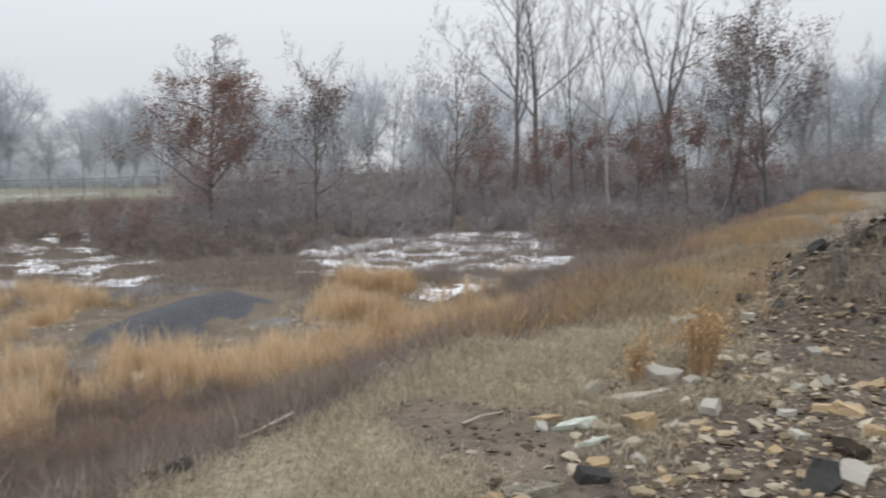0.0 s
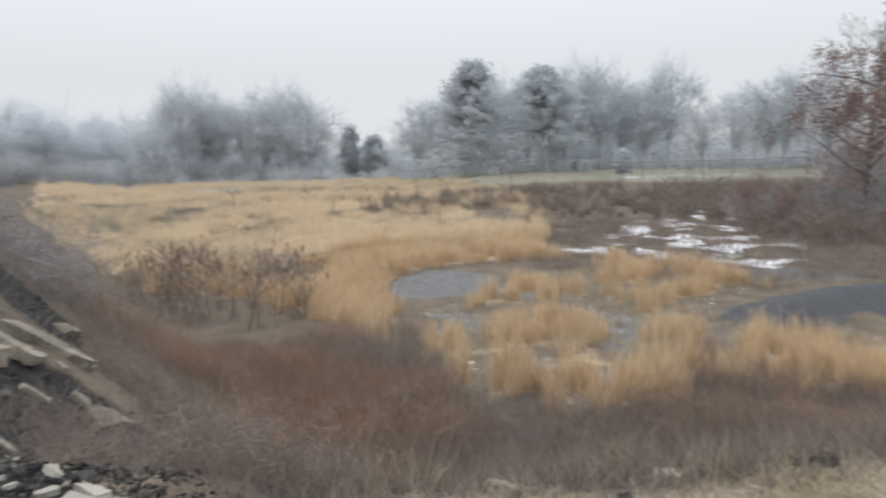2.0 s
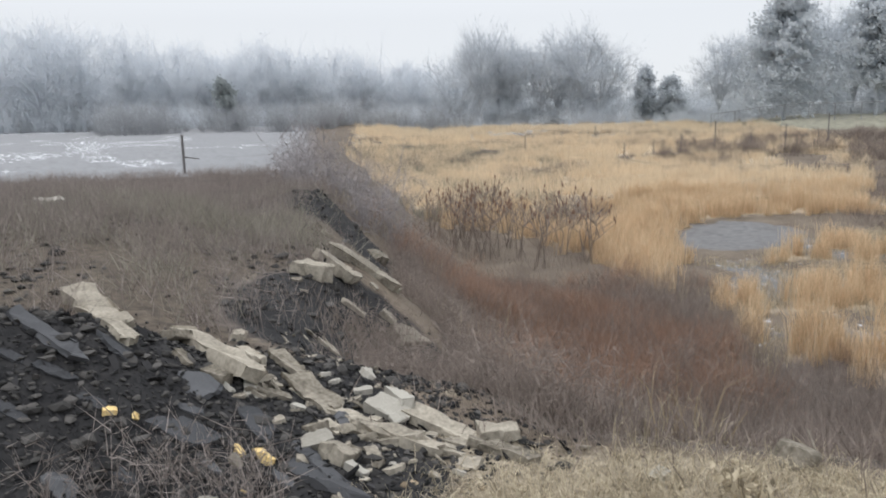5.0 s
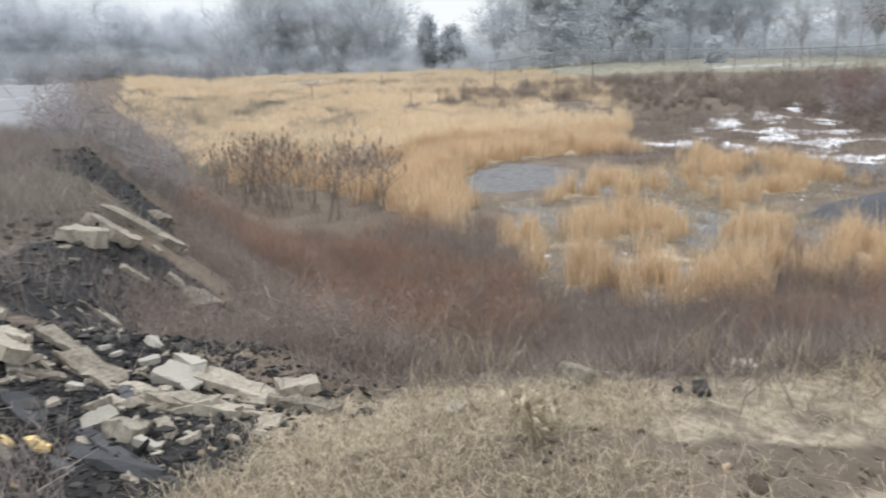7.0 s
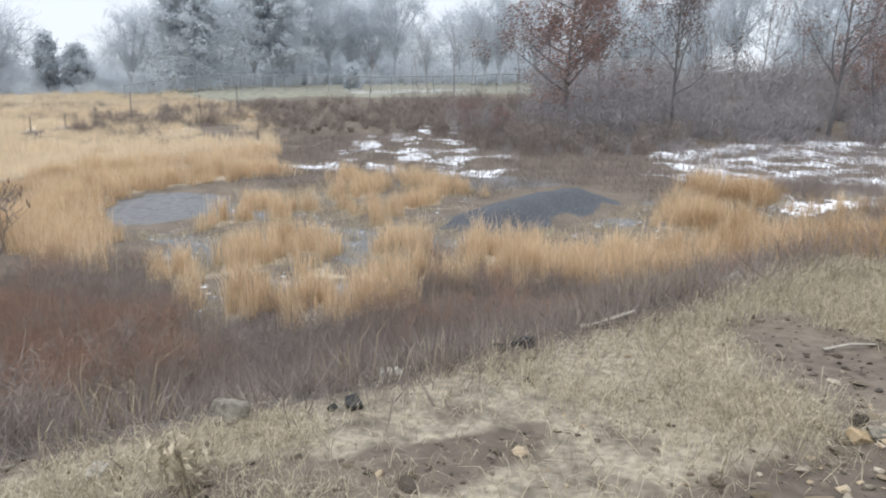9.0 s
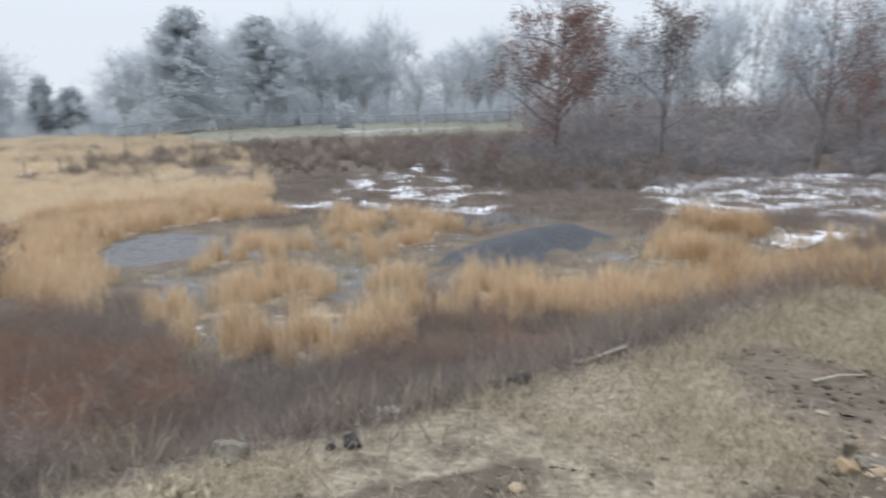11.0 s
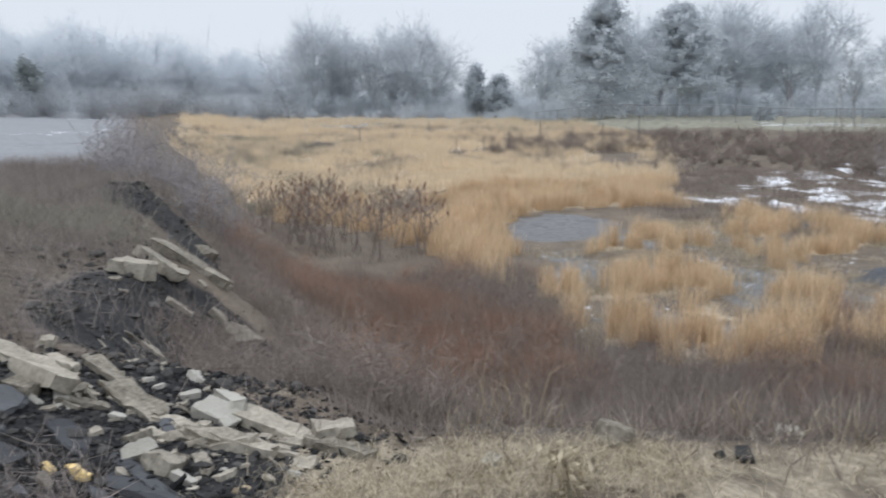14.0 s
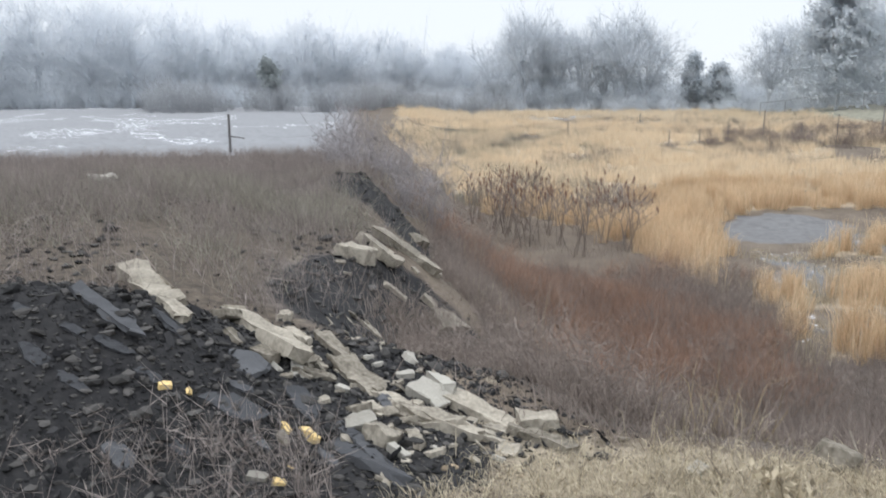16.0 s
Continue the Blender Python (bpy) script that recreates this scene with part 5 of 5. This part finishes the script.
PLATES = ((-4.5, -0.62, 0.48, 0.2, 44), (-4.47, -0.24, 0.32, 0.23, 68), (-4.36, 0.12, 0.31, 0.46, 64), (-4.07, 0.44, 0.3, 0.47, 36), (-3.96, 0.02, 0.31, 0.44, 60),
          (-3.46, 0.65, 0.57, 0.2, 24), (-3.63, -0.52, 0.18, 0.53, 44), (-4.49, -1.04, 0.12, 0.39, 68), (-3.55, 0.7, 0.34, 0.25, 20), (-3.72, 0.14, 0.19, 0.3, 20),
          (-4.25, -0.57, 0.22, 0.25, 64), (-3.54, 0.47, 0.17, 0.33, 28), (-4.17, -0.94, 0.2, 0.33, 44), (-4.03, -0.76, 0.16, 0.37, 56), (-4.09, -0.39, 0.15, 0.41, 52),
          (-3.82, 0.63, 0.25, 0.26, 16), (-4.04, 0.94, 0.3, 0.25, 16), (-4.13, 0.07, 0.17, 0.32, 56), (-3.68, -0.26, 0.17, 0.34, 48), (-4.32, -0.75, 0.17, 0.32, 68))
SCRAPS = ((-4.04, -0.31, 0.07, 0.71, 100), (-4.02, -0.19, 0.05, 0.74, 100), (-3.83, 0.29, 0.08, 0.44, 32), (-3.76, 0.41, 0.13, 0.39, 20), (-3.47, 0.27, 0.03, 0.88, 80),
          (-3.35, 0.2, 0.06, 0.79, 80))
seed = 200
for x, y, s, w, turn in SLABS:
    lay("concrete_slab", x, y, s, CONCRETE, "broken tan-grey concrete slab in a rubble heap", "concrete slab", "rubble slabs", seed, w, max(0.15, 0.5 * w), turn, 5, 0.12, 6, 0.04)
    seed += 1
for x, y, s, w, turn in PALE_BITS:
    lay("concrete_chunk", x, y, s, PALE_STONE, "pale whitish block of broken concrete", "concrete chunk", "pale chunks", seed, w, 0.4, turn, 10, 0.15)
    seed += 1
rj = np.random.default_rng(291)
for k in range(48):
    f = rj.uniform(0, 1)
    x, y = -4.75 + 1.35 * f + rj.normal(0, 0.16), 0.25 + 1.4 * f + rj.normal(0, 0.17)
    lay("concrete_chunk", x, y, rj.gamma(2.2, 0.028) + 0.035, CONCRETE if k % 11 else PALE_STONE, "small lump of broken concrete in the rubble", "concrete chunk", "small chunks", 700 + k, rj.uniform(0.45, 0.8),
        rj.uniform(0.25, 0.5), 60 + rj.normal(0, 25), 14, 0.25)
for k in range(26):
    x = -6.2 - rj.uniform(0, 1) * 7.5
    y = 1.6 + (-x - 4) * 0.228 - 0.9 + rj.uniform(-0.2, 1.0) * (1.1 + 0.08 * (-x - 6))
    lay("concrete_chunk", x, y, rj.gamma(2.0, 0.05) + 0.05, CONCRETE, "lump of broken concrete on the tipped slope", "concrete chunk", "slope chunks", 800 + k, rj.uniform(0.4, 0.8), rj.uniform(0.25, 0.5), 80 + rj.normal(0, 20), 10, 0.25)
lay("concrete_chunk", -3.72, 0.8, 0.16, CONCRETE, "greenish grey squared concrete block", "concrete chunk", "pale chunks", 299, 0.85, 0.7, 40, 10)
for x, y, s, w, turn in PLATES:
    lay("asphalt_plate", x, y, s, ASPHALT, "dark grey plate of broken asphalt on the heap", "asphalt", "asphalt plates", seed, w * 1.25, 0.075, turn, 8, 0.05, 7, 0.1)
    seed += 1
for x, y, s, w, turn in SCRAPS:
    lay("wood_scrap", x, y, s, YELLOW, "yellow split wood scrap lying in rubble", "wood scrap", "wood scraps", seed, w, 0.4, turn, 20)
    seed += 1

# rubble on the other side of the bank
for k, (x, y, s, w, m, lab) in enumerate(((1.58, 5.83, 0.45, 0.2, PLANK, "short grey weathered log end on gravel"), (0.99, 5.24, 0.34, 0.22, GREEN_PLANK, "pale green painted board on gravel"),
                                          (1.06, 4.93, 0.27, 0.16, GREEN_PLANK, "narrow pale board on gravel"), (0.83, 5.45, 0.2, 0.35, TAN_STONE, "short tan board end on gravel"))):
    lay("board", x, y, s, m, lab, "board", "boards", 320 + k, w, 0.16, (8, 14, 28, 0)[k], 3, 0.1, 4, 0.1)
for x, y, s in ((1.27, 6.05, 0.17), (0.76, 5.23, 0.12), (2.09, 5.56, 0.19), (2.47, 4.27, 0.21), (2.85, 8.55, 0.25), (3.55, 8.44, 0.15), (3.64, 7.09, 0.15), (3.08, 6.98, 0.14), (2.98, 6.03, 0.12),
                (2.47, 4.96, 0.11), (1.98, 6.48, 0.27), (2.19, 6.30, 0.14), (-2.82, 2.18, 0.09), (-2.31, 3.99, 0.13), (-0.56, 7.02, 0.15),
                (1.3, 4.6, 0.1), (2.6, 5.4, 0.12), (3.3, 6.2, 0.11), (1.7, 5.2, 0.1)):
    lay("stone", x, y, s, PALE_STONE, "pale angular stone lying on the bank", "stone", "pale stones", seed, 0.75, 0.5, None, 14)
    seed += 1
for x, y, s in ((1.63, 6.60, 0.16), (1.89, 5.09, 0.1), (1.03, 4.52, 0.14), (3.01, 4.95, 0.17), (3.06, 5.43, 0.2), (2.94, 5.51, 0.17), (3.60, 6.05, 0.16), (1.49, 5.27, 0.26), (0.36, 4.00, 0.12), (2.2, 4.7, 0.1),
                (1.2, 5.6, 0.1), (2.7, 6.4, 0.12), (1.35, 4.25, 0.1)):
    lay("brick_chunk", x, y, s, TAN_STONE, "tan broken brick lying among gravel", "brick", "brick chunks", seed, 0.65, 0.45, None, 12)
    seed += 1
for x, y, s in ((0.93, 4.29, 0.18), (2.22, 4.16, 0.24), (3.77, 9.14, 0.22), (4.86, 9.54, 0.26), (-1.63, 4.59, 0.15), (-1.75, 4.5, 0.13), (-2.16, 3.34, 0.11), (-2.25, 3.25, 0.07), (-1.36, 5.44, 0.1)):
    lay("charred_lump", x, y, s, BLACK, "black charred lump on the bank", "lump", "black lumps", seed, 0.8, 0.55, None, 14, 0.3, 8, 0.06)
    seed += 1

lay("stone", -2.65, 2.86, 0.2, CONCRETE, "tan rough stone half hidden in weeds", "stone", "bank stones", 397, 0.7, 0.75, 30, 8, 0.3, 7, 0.1)
lay("concrete_slab", 0.55, 4.12, 0.3, CONCRETE, "cracked pale slab fragment flush with the dirt", "concrete slab", "bank slabs", 398, 0.5, 0.16, 20, 4, 0.4)


def branch_thing(points, radius, label):
    rows = [(*a, *b, radius, radius * 0.7) for a, b in zip(points[:-1], points[1:])]
    me = raw("fallen_branch", *tubes(rows, 5), PLANK)
    return tagged(new("fallen_branch", me), label, "branch", "branches")


def on(x, y, up=0.02):
    return (x, y, float(height(np.array([x]), np.array([y]))[0]) + up)


branch_thing([on(-1.4, 5.18), on(-1.27, 5.36), on(-1.13, 5.55, 0.05)], 0.025, "pale weathered branch on dead grass")
branch_thing([on(-1.36, 5.25), on(-1.2, 5.3, 0.06), on(-1.05, 5.4, 0.1)], 0.015, "thin pale forked stick on dead grass")
branch_thing([on(0.19, 5.26), on(0.35, 5.4, 0.04), on(0.5, 5.53)], 0.012, "thin pale stick lying in grass")
branch_thing([on(-2.66, 3.05, 0.0), on(-2.7, 3.0, 0.16)], 0.008, "short pale stick standing in weeds")


# ---- single weeds ----
def weed_clump(x, y, tall, material, label, seed, n=26):
    rng = np.random.default_rng(seed)
    top = tagged(new("weed_clump"), label, "weed", "weed clumps")
    a, f = rng.uniform(0, 2 * math.pi, n), rng.uniform(0.02, 0.3, n)
    p0 = np.stack([rng.normal(0, 0.04, n), rng.normal(0, 0.04, n), np.full(n, -0.03)], 1)
    p1 = np.stack([np.cos(a) * f * tall, np.sin(a) * f * tall, rng.uniform(0.6, 1.0, n) * tall], 1)
    tagged(under("stalk_mass", tagged_mesh(p0, p1, material), top), kind="stuff")
    tips = p0 + (p1 - p0) * rng.uniform(0.5, 1.0, (n, 1))
    tagged(under("dry_bloom", raw("dead_heads", *flakes(tips, 0.025, rng, 7, 0.04), material), top, "withered seed heads"), kind="stuff")
    top.matrix_basis = Matrix.Translation(on(x, y, 0))
    return top


def tagged_mesh(p0, p1, material):
    rows = np.concatenate([p0, p1, np.full((len(p0), 1), 0.005), np.full((len(p0), 1), 0.002)], 1)
    return raw("stems", *tubes(rows, 3), material)


weed_clump(2.3, 6.5, 0.72, ORANGE_WEED, "tall orange-brown dead weed on gravel", 401, 34)
weed_clump(2.5, 6.7, 0.6, ORANGE_WEED, "orange-brown dead weed leaning on gravel", 402, 24)
weed_clump(1.75, 6.4, 0.42, ORANGE_WEED, "short orange dead weed among boards", 403, 22)
for k, (x, y, h) in enumerate(((-2.3, 2.2, 0.3), (4.6, 8.6, 0.45), (5.4, 8.4, 0.5), (5.0, 9.0, 0.5))):
    weed_clump(x, y, h, PALE_STRAW if k < 1 else BANK_WEED, "thin dead weed stalks on the bank", 410 + k, 16)
rs = np.random.default_rng(12)
thicket("heap_weeds", np.stack([rs.uniform(-3.75, -2.9, 44), rs.uniform(-1.4, 0.45, 44)], 1), 0.4, BANK_WEED, 13, "thin bare weeds before the asphalt heap", 9, 0.005, 4)

# ---- sumac in the basin ----
CONE = raw("seed_head", *tubes([(0, 0, 0, 0, 0, 0.06, 0.012, 0.034), (0, 0, 0.06, 0, 0, 0.17, 0.034, 0.006)], 5), SEED)


def sumac(seed):
    rng = np.random.default_rng(seed)
    top = tagged(new("sumac_shrub"), "bare sumac shrub with dark red seed heads", "shrub", "sumac shrubs")
    for _ in range(4):
        a = rng.uniform(0, 2 * math.pi)
        p = np.array([rng.normal(0, 0.2), rng.normal(0, 0.2), -0.05])
        q = p + np.array([math.cos(a) * 0.25, math.sin(a) * 0.25, rng.uniform(0.7, 1.3)])
        rows, tips = [(*p, *q, 0.02, 0.015)], []
        for _ in range(3):
            w = np.array([rng.normal(0, 0.4), rng.normal(0, 0.4), rng.uniform(0.3, 0.85)])
            rows.append((*q, *(q + w), 0.013, 0.008))
            tips.append(q + w)
            rows.append((*(q + w * 0.5), *(q + w * 0.5 + np.array([rng.normal(0, 0.2), rng.normal(0, 0.2), 0.3])), 0.01, 0.006))
        stem = under("stem", raw("stem", *tubes(rows, 4), WEED), top)
        for t in tips:
            if rng.uniform() < 0.75:
                head = under("seed_head", CONE, stem, "dark red fuzzy cone")
                head.location = t
    return top


kinds = [sumac(501), sumac(502), sumac(503)]
sx, sy = scatter(28, lambda x, y: smooth(0, 0.6, inside([(-20.5, 10.5), (-27, 9.3), (-33, 11.5), (-31, 16), (-25, 16.5), (-20.5, 14.5)], x, y)), (-32, -20, 9, 18), np.random.default_rng(504))
for k, (x, y) in enumerate(zip(sx, sy)):
    ob = kinds[k] if k < 3 else copy_thing(kinds[k % 3], Matrix.Identity(4))
    ob.matrix_basis = Matrix.Translation(on(x, y, 0)) @ Matrix.Rotation(k * 1.3, 4, "Z") @ Matrix.Scale(0.85 + 0.4 * ((k * 7) % 10) / 10, 4)


# ---- fence, stakes and post ----
def fence():
    top = tagged(new("chain_link_fence"), "grey chain-link fence along the far field", "fence")
    az = np.radians(np.linspace(13, 49, 24))
    r = np.linspace(92, 104, 24)
    x, y = -np.sin(az) * r, np.cos(az) * r
    z = height(x, y)
    for k in range(24):
        under("post", raw("post", *tubes([(x[k], y[k], z[k] - 0.2, x[k], y[k], z[k] + 2.05, 0.05, 0.05)], 6), GALVANISED), top)
    for k in range(23):
        under("top_rail", raw("top_rail", *tubes([(x[k], y[k], z[k] + 2.0, x[k + 1], y[k + 1], z[k + 1] + 2.0, 0.04, 0.04)], 4), GALVANISED), top)
    rows = []
    for k in range(23):
        for f in np.arange(0, 1, 0.08):
            g = min(f + 0.6, 1.0)
            a, b = np.array([x[k], y[k], z[k]]), np.array([x[k + 1], y[k + 1], z[k + 1]])
            h = 2.0 * (g - f) / 0.6
            rows.append((*(a + (b - a) * f), *(a + (b - a) * g + np.array([0, 0, h])), 0.008, 0.008))
            rows.append((*(a + (b - a) * f + np.array([0, 0, 2.0])), *(a + (b - a) * g + np.array([0, 0, 2.0 - h])), 0.008, 0.008))
    under("wire_mesh", raw("wire_mesh", *tubes(rows, 3), GALVANISED), top, "thin diagonal wire")


fence()
for a, h in ((62.3, 1.6), (55.0, 1.0), (52.9, 1.1), (51.0, 1.5), (48.7, 2.3), (46.3, 1.3), (44.1, 1.8), (41.5, 2.4)):
    ob = tagged(new("stake", raw("stake", *tubes([(0, 0, -0.2, 0.03, 0, h * 1.25, 0.055, 0.045)], 6), BARK)), "thin dark wooden stake in the field", "stake", "field stakes")
    plant(ob, a, 76, 0)
ob = tagged(new("stake", raw("stake", *tubes([(0, 0, -0.2, 0, 0, 1.3, 0.07, 0.07)], 6), PALE_STONE)), "white marker stake at the field's edge", "stake", "field stakes")
plant(ob, 57.1, 95, 0)
post = tagged(new("old_post"), "dark leaning post with a broken rail", "post")
under("upright", raw("upright", *tubes([(0, 0, -0.2, 0.02, 0, 1.3, 0.05, 0.045)], 7), BARK), post)
under("rail", raw("rail", *tubes([(0, 0, 0.55, 0.1, 0.5, 0.48, 0.025, 0.02)], 5), BARK), post)
plant(post, 87.6, 27, 0)
